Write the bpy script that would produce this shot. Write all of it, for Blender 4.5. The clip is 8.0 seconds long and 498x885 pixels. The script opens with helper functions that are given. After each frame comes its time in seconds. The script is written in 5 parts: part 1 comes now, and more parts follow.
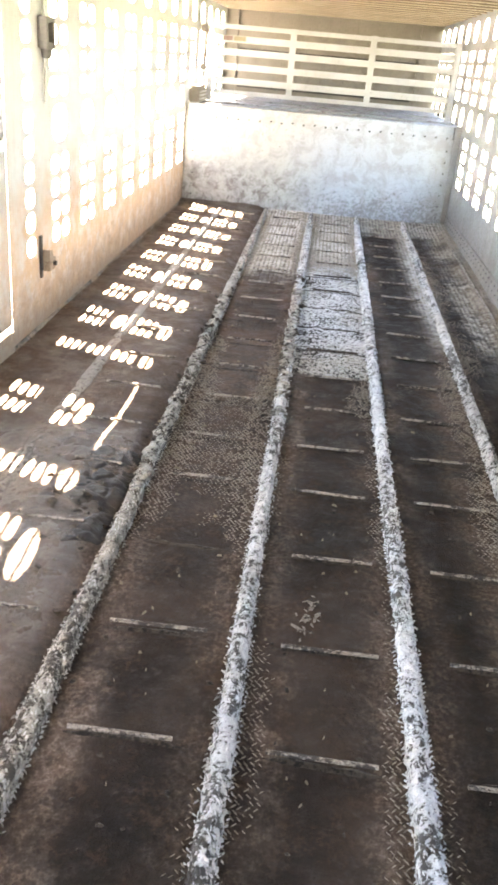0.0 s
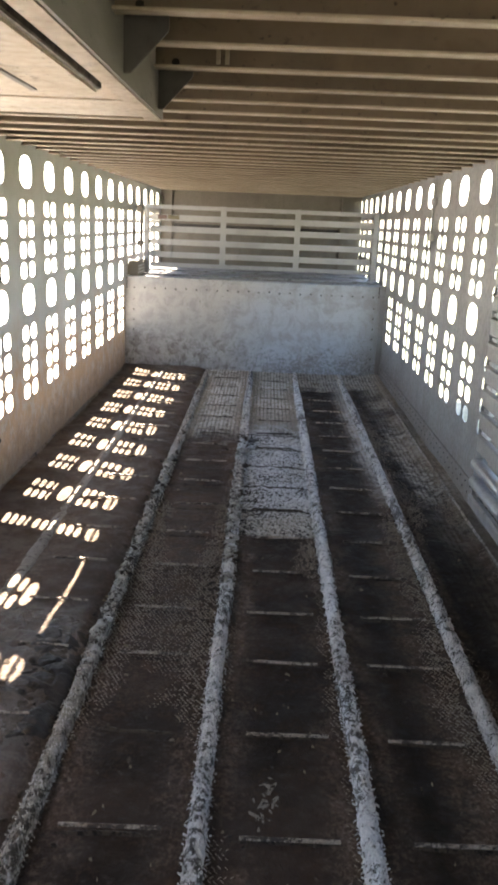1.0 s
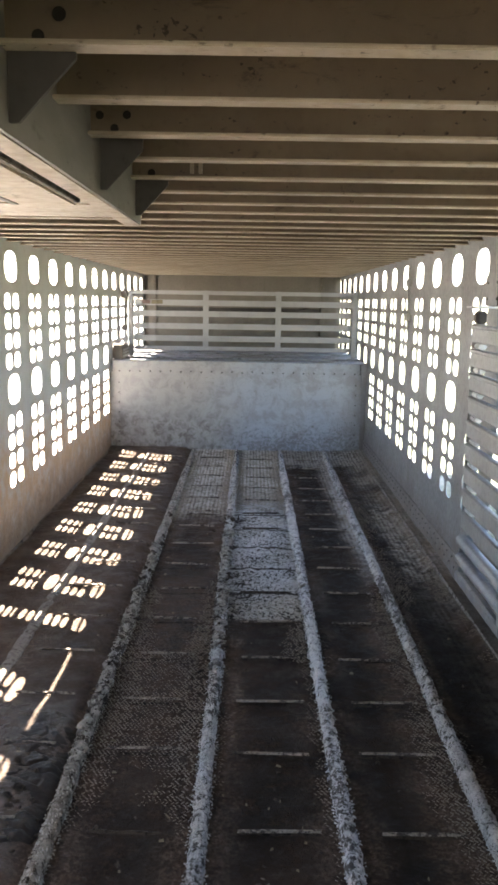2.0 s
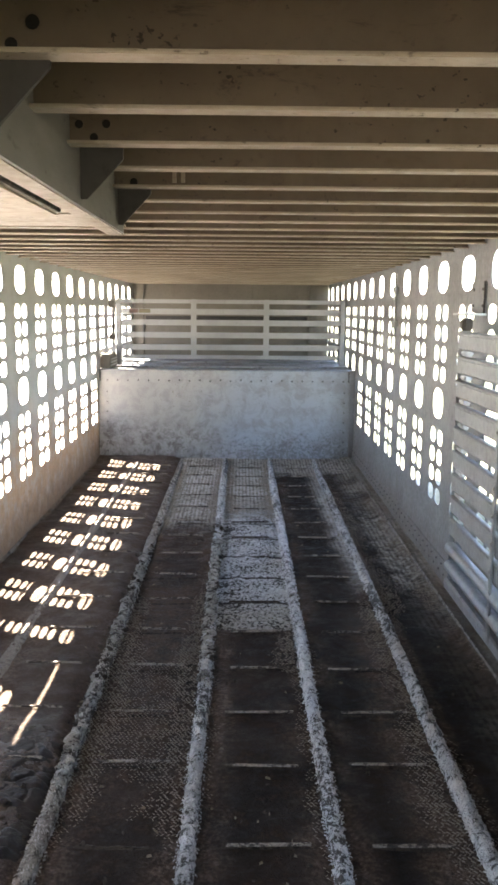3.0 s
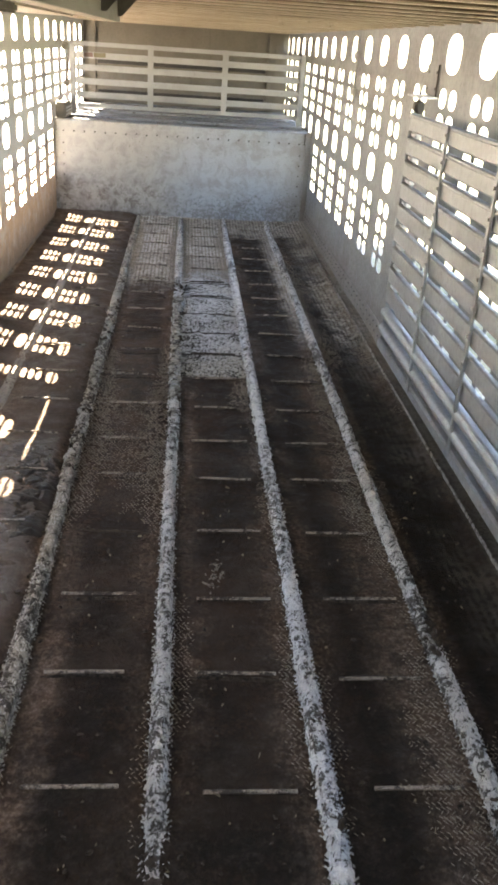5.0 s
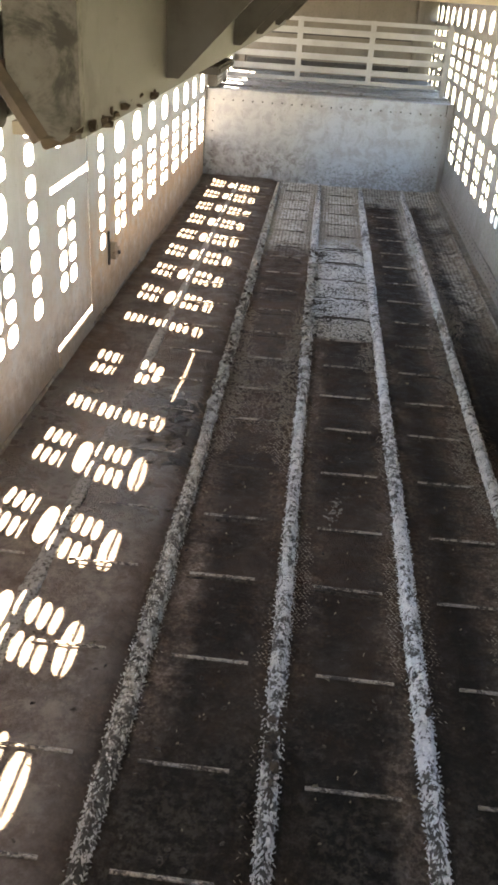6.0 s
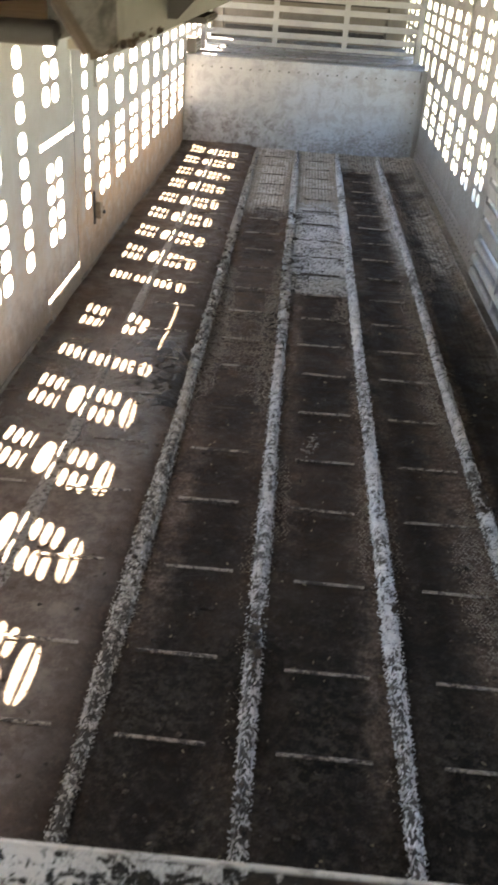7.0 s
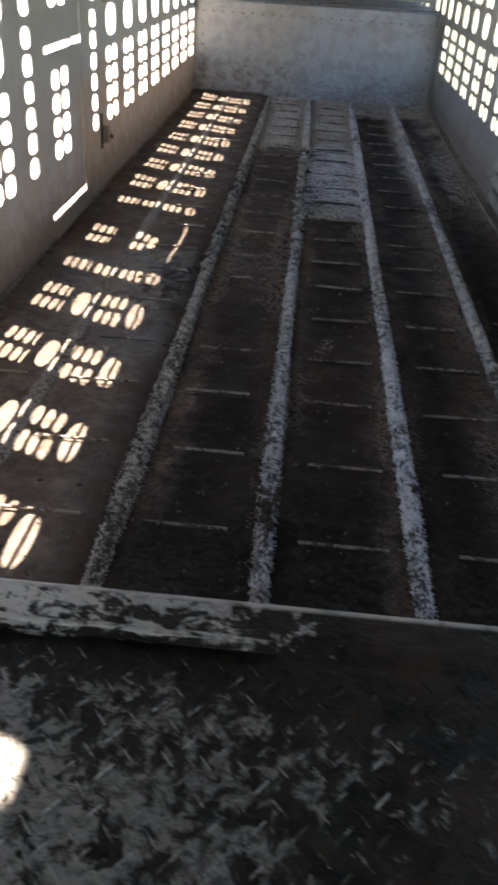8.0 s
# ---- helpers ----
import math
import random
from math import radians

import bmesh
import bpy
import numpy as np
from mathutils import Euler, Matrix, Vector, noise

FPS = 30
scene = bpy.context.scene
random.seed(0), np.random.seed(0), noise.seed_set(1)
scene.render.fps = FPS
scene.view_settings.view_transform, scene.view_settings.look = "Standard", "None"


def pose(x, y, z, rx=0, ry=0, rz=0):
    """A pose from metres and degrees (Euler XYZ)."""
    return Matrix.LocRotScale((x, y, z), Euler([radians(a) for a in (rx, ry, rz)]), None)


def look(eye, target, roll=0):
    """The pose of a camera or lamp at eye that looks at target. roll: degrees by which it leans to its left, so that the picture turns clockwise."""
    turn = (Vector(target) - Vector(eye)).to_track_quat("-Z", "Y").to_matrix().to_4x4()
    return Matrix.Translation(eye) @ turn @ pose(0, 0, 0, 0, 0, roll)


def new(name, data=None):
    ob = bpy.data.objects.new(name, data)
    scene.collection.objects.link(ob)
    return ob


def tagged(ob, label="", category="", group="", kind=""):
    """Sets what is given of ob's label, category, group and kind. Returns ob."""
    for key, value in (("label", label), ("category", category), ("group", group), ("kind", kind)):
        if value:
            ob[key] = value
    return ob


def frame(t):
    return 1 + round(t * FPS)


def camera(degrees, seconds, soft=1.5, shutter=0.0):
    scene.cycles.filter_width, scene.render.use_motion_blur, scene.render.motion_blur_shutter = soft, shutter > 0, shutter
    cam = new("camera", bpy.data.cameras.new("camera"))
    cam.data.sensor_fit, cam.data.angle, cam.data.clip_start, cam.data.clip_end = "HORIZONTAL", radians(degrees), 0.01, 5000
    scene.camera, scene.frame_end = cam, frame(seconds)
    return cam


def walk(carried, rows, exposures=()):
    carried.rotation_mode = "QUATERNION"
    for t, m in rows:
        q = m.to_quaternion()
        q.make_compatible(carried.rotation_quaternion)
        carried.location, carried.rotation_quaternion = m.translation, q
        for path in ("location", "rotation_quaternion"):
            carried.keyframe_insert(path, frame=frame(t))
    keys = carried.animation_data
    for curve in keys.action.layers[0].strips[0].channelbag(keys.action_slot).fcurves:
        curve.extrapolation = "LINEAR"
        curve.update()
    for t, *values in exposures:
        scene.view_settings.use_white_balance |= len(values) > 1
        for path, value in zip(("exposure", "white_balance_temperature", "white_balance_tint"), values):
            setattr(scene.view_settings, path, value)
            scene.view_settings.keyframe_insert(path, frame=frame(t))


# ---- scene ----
cam = camera(33.4, 8.0, soft=3.0, shutter=0.2)
PATH = [
    (0, (0.075, -8.092, 1.339), (-0.031, -6.283, 0.493), 5.1),
    (0.5, (0.116, -8.083, 1.368), (0.079, -6.217, 0.648), 3.0),
    (0.7, (0.107, -8.088, 1.398), (0.084, -6.192, 0.764), 2.9),
    (1, (0.107, -8.095, 1.431), (0.083, -6.161, 0.92), 2.4),
    (1.5, (0.114, -8.123, 1.479), (0.094, -6.16, 1.097), 1.4),
    (3, (0.139, -8.103, 1.486), (0.16, -6.128, 1.168), 0.5),
    (3.5, (0.126, -8.152, 1.482), (0.178, -6.19, 1.1), 1.1),
    (3.8, (0.087, -8.228, 1.486), (0.205, -6.290, 1.007), 2.2),
    (4, (0.067, -8.3, 1.49), (0.23, -6.388, 0.924), 2.6),
    (4.2, (0.046, -8.375, 1.521), (0.238, -6.49, 0.882), 3.2),
    (5.3, (0.026, -8.758, 1.693), (0.16, -6.979, 0.787), 4.5),
    (5.5, (0.034, -8.843, 1.723), (0.084, -7.069, 0.801), 4.1),
    (5.8, (-0.008, -8.985, 1.785), (-0.067, -7.234, 0.838), 4.1),
    (6, (-0.021, -9.055, 1.79), (-0.127, -7.302, 0.833), 3.8),
    (6.3, (-0.013, -9.127, 1.798), (-0.103, -7.375, 0.838), 4.3),
    (6.5, (0.032, -9.189, 1.806), (-0.02, -7.434, 0.849), 4.1),
    (6.8, (0.017, -9.285, 1.812), (-0.008, -7.548, 0.829), 4.6),
    (7, (-0.001, -9.355, 1.78), (-0.056, -7.627, 0.774), 4.1),
    (7.2, (-0.050, -9.404, 1.757), (-0.182, -7.700, 0.718), 3.4),
    (7.3, (-0.053, -9.405, 1.738), (-0.228, -7.710, 0.693), 2.6),
    (7.5, (-0.052, -9.397, 1.702), (-0.279, -7.706, 0.659), 2.0),
    (7.6, (-0.039, -9.375, 1.653), (-0.297, -7.686, 0.614), 1.6),
    (7.7, (-0.041, -9.384, 1.552), (-0.281, -7.682, 0.529), 2.5),
    (7.8, (-0.038, -9.383, 1.482), (-0.232, -7.676, 0.457), 3.3),
    (7.9, (-0.015, -9.396, 1.415), (-0.153, -7.683, 0.393), 3.8),
    (8, (0.024, -9.412, 1.402), (-0.055, -7.7, 0.372), 3.8),
]
EXPOSURES = [(t, e + 1.2, k, 13) for t, e, k in ((0.0, 4.66, 8300), (0.5, 3.6, 7700), (1.0, 2.86, 7450), (1.5, 2.75, 7150), (3.5, 3.03, 7150), (4.2, 3.04, 7500), (5.5, 3.43, 8500), (6.0, 3.42, 8300), (6.5, 3.31, 7800), (7.0, 3.33, 8150), (7.5, 3.0, 8450), (7.7, 2.72, 7950), (8.0, 2.15, 7200))]
walk(cam, [(t, look(eye, target, roll)) for t, eye, target, roll in PATH], EXPOSURES)

# ---- world and sun ----
SUN_WAY = Vector((0.375, -0.163, -1.0))
world = bpy.data.worlds.new("sky")
scene.world = world
world.use_nodes = True
wn = world.node_tree.nodes
sky = wn.new("ShaderNodeTexSky")
sky.sky_type, sky.sun_disc = "NISHITA", False
sky.sun_elevation, sky.sun_rotation = radians(67.8), radians(293.5)
world.node_tree.links.new(sky.outputs[0], wn["Background"].inputs[0])
wn["Background"].inputs[1].default_value = 0.086
sun = new("sun", bpy.data.lights.new("sun", "SUN"))
sun.data.energy, sun.data.angle, sun.data.color = 5.0, radians(0.38), (1.0, 0.965, 0.91)
sun.matrix_world = look((0, 0, 8), Vector((0, 0, 8)) + SUN_WAY)


# ---- materials ----
class Nodes:
    """A short way to write a node material."""

    def __init__(self, name):
        self.m = bpy.data.materials.new(name)
        self.m.use_nodes = True
        self.t = self.m.node_tree
        self.p = self.t.nodes["Principled BSDF"]
        self.geo = self.t.nodes.new("ShaderNodeNewGeometry")
        self.sep = self.t.nodes.new("ShaderNodeSeparateXYZ")
        self.put(self.sep.inputs[0], self.geo.outputs["Position"])

    def put(self, socket, value):
        if hasattr(value, "default_value"):
            self.t.links.new(value, socket)
        elif isinstance(value, tuple) and len(value) == 3 and socket.type == "RGBA":
            socket.default_value = (*value, 1)
        else:
            socket.default_value = value

    def noise(self, scale, detail=4.0, rough=0.55, stretch=None, distort=0.0):
        n = self.t.nodes.new("ShaderNodeTexNoise")
        n.inputs["Scale"].default_value, n.inputs["Detail"].default_value = scale, detail
        n.inputs["Roughness"].default_value, n.inputs["Distortion"].default_value = rough, distort
        place = self.geo.outputs["Position"]
        if stretch:
            mul = self.t.nodes.new("ShaderNodeVectorMath")
            mul.operation = "MULTIPLY"
            self.put(mul.inputs[0], place)
            mul.inputs[1].default_value = stretch
            place = mul.outputs[0]
        self.put(n.inputs["Vector"], place)
        return n.outputs["Fac"]

    def cells(self, scale, stretch=None):
        n = self.t.nodes.new("ShaderNodeTexVoronoi")
        n.inputs["Scale"].default_value = scale
        place = self.geo.outputs["Position"]
        if stretch:
            mul = self.t.nodes.new("ShaderNodeVectorMath")
            mul.operation = "MULTIPLY"
            self.put(mul.inputs[0], place)
            mul.inputs[1].default_value = stretch
            place = mul.outputs[0]
        self.put(n.inputs["Vector"], place)
        return n.outputs["Distance"]

    def ramp(self, value, a, b, lo=0.0, hi=1.0):
        n = self.t.nodes.new("ShaderNodeMapRange")
        n.interpolation_type = "SMOOTHSTEP"
        self.put(n.inputs[0], value)
        for k, v in enumerate((a, b, lo, hi)):
            n.inputs[k + 1].default_value = v
        return n.outputs[0]

    def math(self, op, a, b=0.5):
        n = self.t.nodes.new("ShaderNodeMath")
        n.operation = op
        self.put(n.inputs[0], a)
        self.put(n.inputs[1], b)
        return n.outputs[0]

    def mix(self, fac, a, b):
        n = self.t.nodes.new("ShaderNodeMix")
        n.data_type = "RGBA"
        self.put(n.inputs[0], fac)
        self.put(n.inputs[6], a)
        self.put(n.inputs[7], b)
        return n.outputs[2]

    def bump(self, height, strength, distance):
        n = self.t.nodes.new("ShaderNodeBump")
        n.inputs["Strength"].default_value, n.inputs["Distance"].default_value = strength, distance
        self.put(n.inputs["Height"], height)
        self.put(self.p.inputs["Normal"], n.outputs[0])

    def end(self, colour, rough=0.6, metal=0.0):
        self.put(self.p.inputs["Base Color"], colour)
        self.put(self.p.inputs["Roughness"], rough)
        self.put(self.p.inputs["Metallic"], metal)
        return self.m


def aluminium(name, base, dirt, low, amount=0.5, metal=0.25, rough=0.5, stain_top=0.75, stain_amount=0.8, rear=1.0):
    """Dull, weathered sheet aluminium with grime; a brown splash stain rises from the floor to about stain_top."""
    n = Nodes(name)
    big, fine = n.noise(2.6, 5), n.noise(38, 4, 0.65)
    streak = n.noise(9, 4, 0.6, (1, 1, 0.12))
    c = n.mix(n.ramp(big, 0.35, 0.72, 0, amount), base, dirt)
    c = n.mix(n.ramp(streak, 0.5, 0.75, 0, amount * 0.7), c, dirt)
    c = n.mix(n.ramp(fine, 0.58, 0.72, 0, 0.45), c, dirt)
    edge = n.math("ADD", n.sep.outputs[2], n.math("MULTIPLY", n.noise(3.2, 6, 0.65), -0.7))
    patchy = n.math("MULTIPLY", n.ramp(edge, stain_top - 0.75, stain_top - 0.25, stain_amount, 0.0), n.ramp(n.noise(8, 6, 0.72), 0.34, 0.58, 0.35, 1.0))
    patchy = n.math("MULTIPLY", patchy, n.ramp(n.math("ADD", n.sep.outputs[1], n.math("MULTIPLY", big, 0.6)), -4.55, -4.05, rear, 1.0))
    c = n.mix(patchy, c, low)
    foot = n.math("ADD", n.sep.outputs[2], n.math("MULTIPLY", n.noise(11, 6, 0.75), -0.42))
    c = n.mix(n.ramp(foot, -0.16, 0.18, stain_amount * 0.9, 0.0), c, (0.19, 0.128, 0.082))
    spots = n.math("MULTIPLY", n.ramp(n.cells(22), 0.16, 0.1), n.ramp(n.sep.outputs[2], 0.55, 0.1))
    c = n.mix(n.math("MULTIPLY", spots, n.ramp(n.noise(3, 2), 0.45, 0.6, 0, 0.8)), c, (0.13, 0.11, 0.09))
    n.bump(n.math("ADD", n.math("MULTIPLY", fine, 0.3), big), 0.25, 0.004)
    return n.end(c, n.ramp(fine, 0.3, 0.7, rough, rough + 0.25), metal)


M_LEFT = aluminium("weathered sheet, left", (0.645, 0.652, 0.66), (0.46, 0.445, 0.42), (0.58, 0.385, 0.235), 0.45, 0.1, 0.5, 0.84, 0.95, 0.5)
# same sheet as the left, darkened to balance the light between the walls
M_RIGHT = aluminium("weathered sheet, right, toned for shade", (0.328, 0.335, 0.346), (0.19, 0.19, 0.188), (0.23, 0.232, 0.236), 0.55, 0.4, 0.42, 0.45, 0.5)
M_RAIL = aluminium("gate aluminium", (0.415, 0.413, 0.405), (0.25, 0.242, 0.23), (0.38, 0.375, 0.36), 0.45, 0.35, 0.36, 0.3, 0.3)
M_GATE = aluminium("swing gate aluminium", (0.38, 0.395, 0.415), (0.26, 0.262, 0.265), (0.40, 0.42, 0.45), 0.5, 0.6, 0.36, 0.3, 0.3)


def grime(name, base, stain, size=7, cut=0.68):
    """Bare metal seen close, blotched with dark greasy dirt."""
    n = Nodes(name)
    big, mid, fine = n.noise(size, 6, 0.7, None, 0.8), n.noise(26, 5, 0.7), n.noise(120, 3, 0.7)
    c = n.mix(n.ramp(mid, 0.35, 0.7, 0, 0.5), base, tuple(0.6 * v for v in base))
    c = n.mix(n.ramp(n.math("ADD", big, n.math("MULTIPLY", mid, 0.4)), cut, cut + 0.18, 0, 0.9), c, stain)
    c = n.mix(n.ramp(fine, 0.56, 0.70, 0, 0.3), c, stain)
    n.bump(n.math("ADD", big, n.math("MULTIPLY", fine, 0.3)), 0.35, 0.003)
    return n.end(c, n.ramp(mid, 0.3, 0.7, 0.45, 0.75), 0.15)


M_KICK = grime("kick angle under dirt", (0.19, 0.138, 0.095), (0.045, 0.032, 0.023))
M_NOSE = grime("nose deck, dirty", (0.30, 0.30, 0.30), (0.12, 0.10, 0.08))
def beam_web():
    n = Nodes("beam aluminium")
    long, blot = n.noise(6, 5, 0.6, (1, 0.22, 1)), n.noise(30, 5, 0.7, (1, 0.4, 1))
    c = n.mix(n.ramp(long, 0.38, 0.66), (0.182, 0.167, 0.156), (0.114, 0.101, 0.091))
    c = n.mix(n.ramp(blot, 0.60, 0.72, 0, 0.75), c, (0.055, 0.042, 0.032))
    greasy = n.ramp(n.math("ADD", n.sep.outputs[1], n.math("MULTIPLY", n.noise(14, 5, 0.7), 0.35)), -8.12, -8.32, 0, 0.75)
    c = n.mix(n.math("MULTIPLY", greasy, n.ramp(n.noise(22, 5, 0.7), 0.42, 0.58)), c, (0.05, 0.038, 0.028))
    n.bump(long, 0.15, 0.003)
    return n.end(c, 0.55, 0.15)


M_FRAME = beam_web()
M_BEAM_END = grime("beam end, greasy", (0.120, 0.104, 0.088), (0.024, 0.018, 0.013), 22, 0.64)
M_HOOK = grime("worn brown hook", (0.36, 0.27, 0.19), (0.18, 0.11, 0.065))
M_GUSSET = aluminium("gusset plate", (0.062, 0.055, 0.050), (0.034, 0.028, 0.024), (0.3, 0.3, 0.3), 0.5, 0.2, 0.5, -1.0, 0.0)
M_FRONT = aluminium("front wall sheet", (0.185, 0.162, 0.135), (0.125, 0.105, 0.082), (0.4, 0.36, 0.3), 0.5, 0.2, 0.5, -1.0, 0.0)


def end_wall_sheet():
    """Dull sheet: tinted bluish in the middle for sky light, greyer aside, with smudges, scratches and a band of
    splashes above the floor.
    """
    n = Nodes("riveted end sheet")
    x, z = n.sep.outputs[0], n.sep.outputs[2]
    big, mid, fine = n.noise(1.7, 5, 0.6), n.noise(7.5, 7, 0.72, None, 0.5), n.noise(60, 4, 0.7)
    # skylight from the rear is put into the colour as a bluish middle
    c = n.mix(n.ramp(n.math("ADD", x, n.math("MULTIPLY", big, 1.1)), 0.10, 0.75), (0.405, 0.390, 0.372), (0.385, 0.418, 0.470))
    c = n.mix(n.ramp(n.math("ADD", x, n.math("MULTIPLY", big, 0.5)), 1.20, 1.45, 0, 0.6), c, (0.30, 0.30, 0.30))
    c = n.mix(n.ramp(mid, 0.42, 0.62, 0, 0.60), c, (0.265, 0.258, 0.250))
    c = n.mix(n.ramp(n.noise(16, 7, 0.78), 0.56, 0.68, 0, 0.45), c, (0.19, 0.172, 0.152))
    # brown smudges low on one side, wiped scratches beside them
    side = n.math("MULTIPLY", n.ramp(x, 0.15, -0.35), n.ramp(n.math("ADD", z, n.math("MULTIPLY", n.noise(3, 4), 0.35)), 0.68, 0.40))
    c = n.mix(n.math("MULTIPLY", side, n.ramp(n.noise(11, 8, 0.78, None, 0.4), 0.45, 0.62, 0, 0.75)), c, (0.125, 0.105, 0.085))
    wipe = n.math("MULTIPLY", n.ramp(n.noise(5, 2, 0.5, (9, 1, 9)), 0.60, 0.70, 0, 0.4), n.ramp(n.noise(1.9, 3), 0.48, 0.60))
    c = n.mix(wipe, c, (0.17, 0.155, 0.14))
    # splashes: many small spots close to the floor, fewer higher up
    low = n.math("MULTIPLY", n.ramp(z, 0.48, 0.0), n.ramp(n.math("ADD", x, n.math("MULTIPLY", big, 0.8)), -0.35, 0.75, 0.35, 1.0))
    spots = n.math("ADD", n.noise(30, 5, 0.68, (1, 1, 1.2), 0.6), n.math("ADD", n.math("MULTIPLY", low, 0.21), n.math("MULTIPLY", n.noise(3.1, 3, 0.6), 0.20)))
    c = n.mix(n.ramp(spots, 0.745, 0.83, 0, 0.50), c, (0.115, 0.108, 0.100))
    loose = n.math("ADD", n.noise(24, 7, 0.8, None, 0.2), n.math("MULTIPLY", n.noise(2.2, 3, 0.6), 0.24))
    c = n.mix(n.ramp(loose, 0.735, 0.815, 0, 0.7), c, (0.13, 0.115, 0.10))
    n.bump(n.math("ADD", n.math("MULTIPLY", fine, 0.25), big), 0.25, 0.007)
    return n.end(c, n.ramp(fine, 0.3, 0.7, 0.42, 0.68), 0.3)


def ceiling_metal(name, base, dark):
    n = Nodes(name)
    big, fine = n.noise(1.7, 5, 0.6), n.noise(30, 4, 0.65)
    c = n.mix(n.ramp(big, 0.35, 0.7, 0, 0.55), base, dark)
    c = n.mix(n.ramp(n.noise(6, 5, 0.7, (0.5, 1, 1)), 0.58, 0.75, 0, 0.7), c, (0.14, 0.095, 0.055))
    c = n.mix(n.ramp(fine, 0.6, 0.75, 0, 0.4), c, dark)
    c = n.mix(n.ramp(n.noise(13, 7, 0.8, (0.7, 1, 1.3), 0.7), 0.57, 0.69, 0, 0.70), c, (0.055, 0.040, 0.028))
    c = n.mix(n.ramp(n.noise(3.2, 5, 0.7, (1.0, 1.0, 0.2)), 0.54, 0.68, 0, 0.25), c, tuple(1.3 * v for v in base))
    speck = n.math("MULTIPLY", n.ramp(n.noise(70, 3, 0.6, (0.8, 1, 1)), 0.64, 0.70, 0, 0.9), n.ramp(n.noise(2.5, 4, 0.7), 0.43, 0.55))
    c = n.mix(speck, c, (0.045, 0.032, 0.022))
    n.bump(n.math("ADD", n.math("MULTIPLY", fine, 0.4), big), 0.3, 0.004)
    return n.end(c, n.ramp(fine, 0.3, 0.7, 0.36, 0.62), 0.25)


# flanges coloured bright for light off the floor, webs and deck dark for shade
M_FLANGE = ceiling_metal("joist flange, tinted as lit", (0.47, 0.39, 0.30), (0.25, 0.19, 0.132))
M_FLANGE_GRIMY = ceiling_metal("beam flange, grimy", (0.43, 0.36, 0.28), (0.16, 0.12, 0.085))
M_DECK = ceiling_metal("deck underside, shaded tone", (0.208, 0.156, 0.110), (0.096, 0.069, 0.047))


def floor_dirt():
    """Dark trodden manure over tread plate, dusty and lightened for glare beside the left wall, brown along the ribs,
    paler where it is thin and dry.
    """
    n = Nodes("trodden manure floor")
    x, y = n.sep.outputs[0], n.sep.outputs[1]
    big, mid, fine, grit = n.noise(2.1, 6, 0.62), n.noise(9, 6, 0.7), n.noise(75, 4, 0.75), n.noise(28, 6, 0.78)
    c = n.mix(n.ramp(big, 0.38, 0.66), (0.0245, 0.0175, 0.0140), (0.058, 0.0400, 0.0305))
    c = n.mix(n.ramp(n.math("ADD", mid, n.math("MULTIPLY", fine, 0.5)), 0.76, 0.95, 0, 0.7), c, (0.082, 0.051, 0.035))
    c = n.mix(n.ramp(grit, 0.61, 0.72, 0, 0.5), c, (0.085, 0.064, 0.047))
    c = n.mix(n.ramp(n.math("ADD", x, n.math("MULTIPLY", big, 0.3)), 0.40, 0.75, 0, 0.6), c, n.mix(n.ramp(mid, 0.4, 0.62), (0.0125, 0.0095, 0.0078), (0.026, 0.019, 0.0145)))
    jag = n.math("SUBTRACT", n.noise(5, 5, 0.65), 0.5)
    xj, yj = n.math("ADD", x, n.math("MULTIPLY", jag, 0.14)), n.math("ADD", y, n.math("MULTIPLY", jag, 0.9))
    # dust by the left wall, its colour raised to include glare and bounced sun
    near = n.math("MULTIPLY", n.ramp(yj, -5.4, -7.2, 0.58, 1.0), n.ramp(yj, -8.35, -7.9, 0.3, 1.0))
    dust_glare = n.math("MULTIPLY", n.math("MULTIPLY", n.ramp(xj, -0.40, -0.62), near), n.ramp(n.noise(3.1, 6, 0.7), 0.30, 0.55, 0.45, 1.0))
    c = n.mix(dust_glare, c, n.mix(n.ramp(n.math("ADD", n.math("MULTIPLY", grit, 0.6), n.math("MULTIPLY", mid, 0.5)), 0.44, 0.66), (0.225, 0.182, 0.148), (0.125, 0.096, 0.076)))
    # near end darkened in the colour for the weaker light there
    near_shade = n.math("MULTIPLY", n.ramp(n.math("ADD", yj, n.math("MULTIPLY", big, 0.6)), -6.5, -7.3, 0, 0.75), n.ramp(xj, -0.44, -0.36))
    c = n.mix(near_shade, c, n.mix(n.ramp(grit, 0.46, 0.66), (0.0145, 0.0118, 0.0095), (0.036, 0.030, 0.023)))
    # brown, half-dry dirt along the ribs and in the second bay
    rib = n.math("ABSOLUTE", n.math("SUBTRACT", n.math("FRACT", n.math("DIVIDE", n.math("ADD", x, 2.5), 0.4167)), 0.5))
    rim = n.math("MULTIPLY", n.ramp(n.math("ADD", rib, n.math("MULTIPLY", jag, 0.35)), 0.11, 0.44), n.ramp(n.noise(1.9, 6, 0.7), 0.38, 0.57))
    bay = n.math("MULTIPLY", n.math("MULTIPLY", n.ramp(x, -0.42, -0.36), n.ramp(x, 0.0, -0.08)), n.math("MULTIPLY", n.ramp(yj, -6.3, -5.2), n.ramp(yj, -3.4, -4.1, 0.12, 1.0)))
    bay = n.math("MULTIPLY", bay, n.ramp(mid, 0.38, 0.58, 0.15, 0.55))
    rim = n.math("MULTIPLY", rim, n.math("MULTIPLY", n.ramp(yj, -7.4, -6.2, 0.3, 1.0), n.ramp(n.noise(55, 4, 0.75), 0.40, 0.58, 0.35, 0.9)))
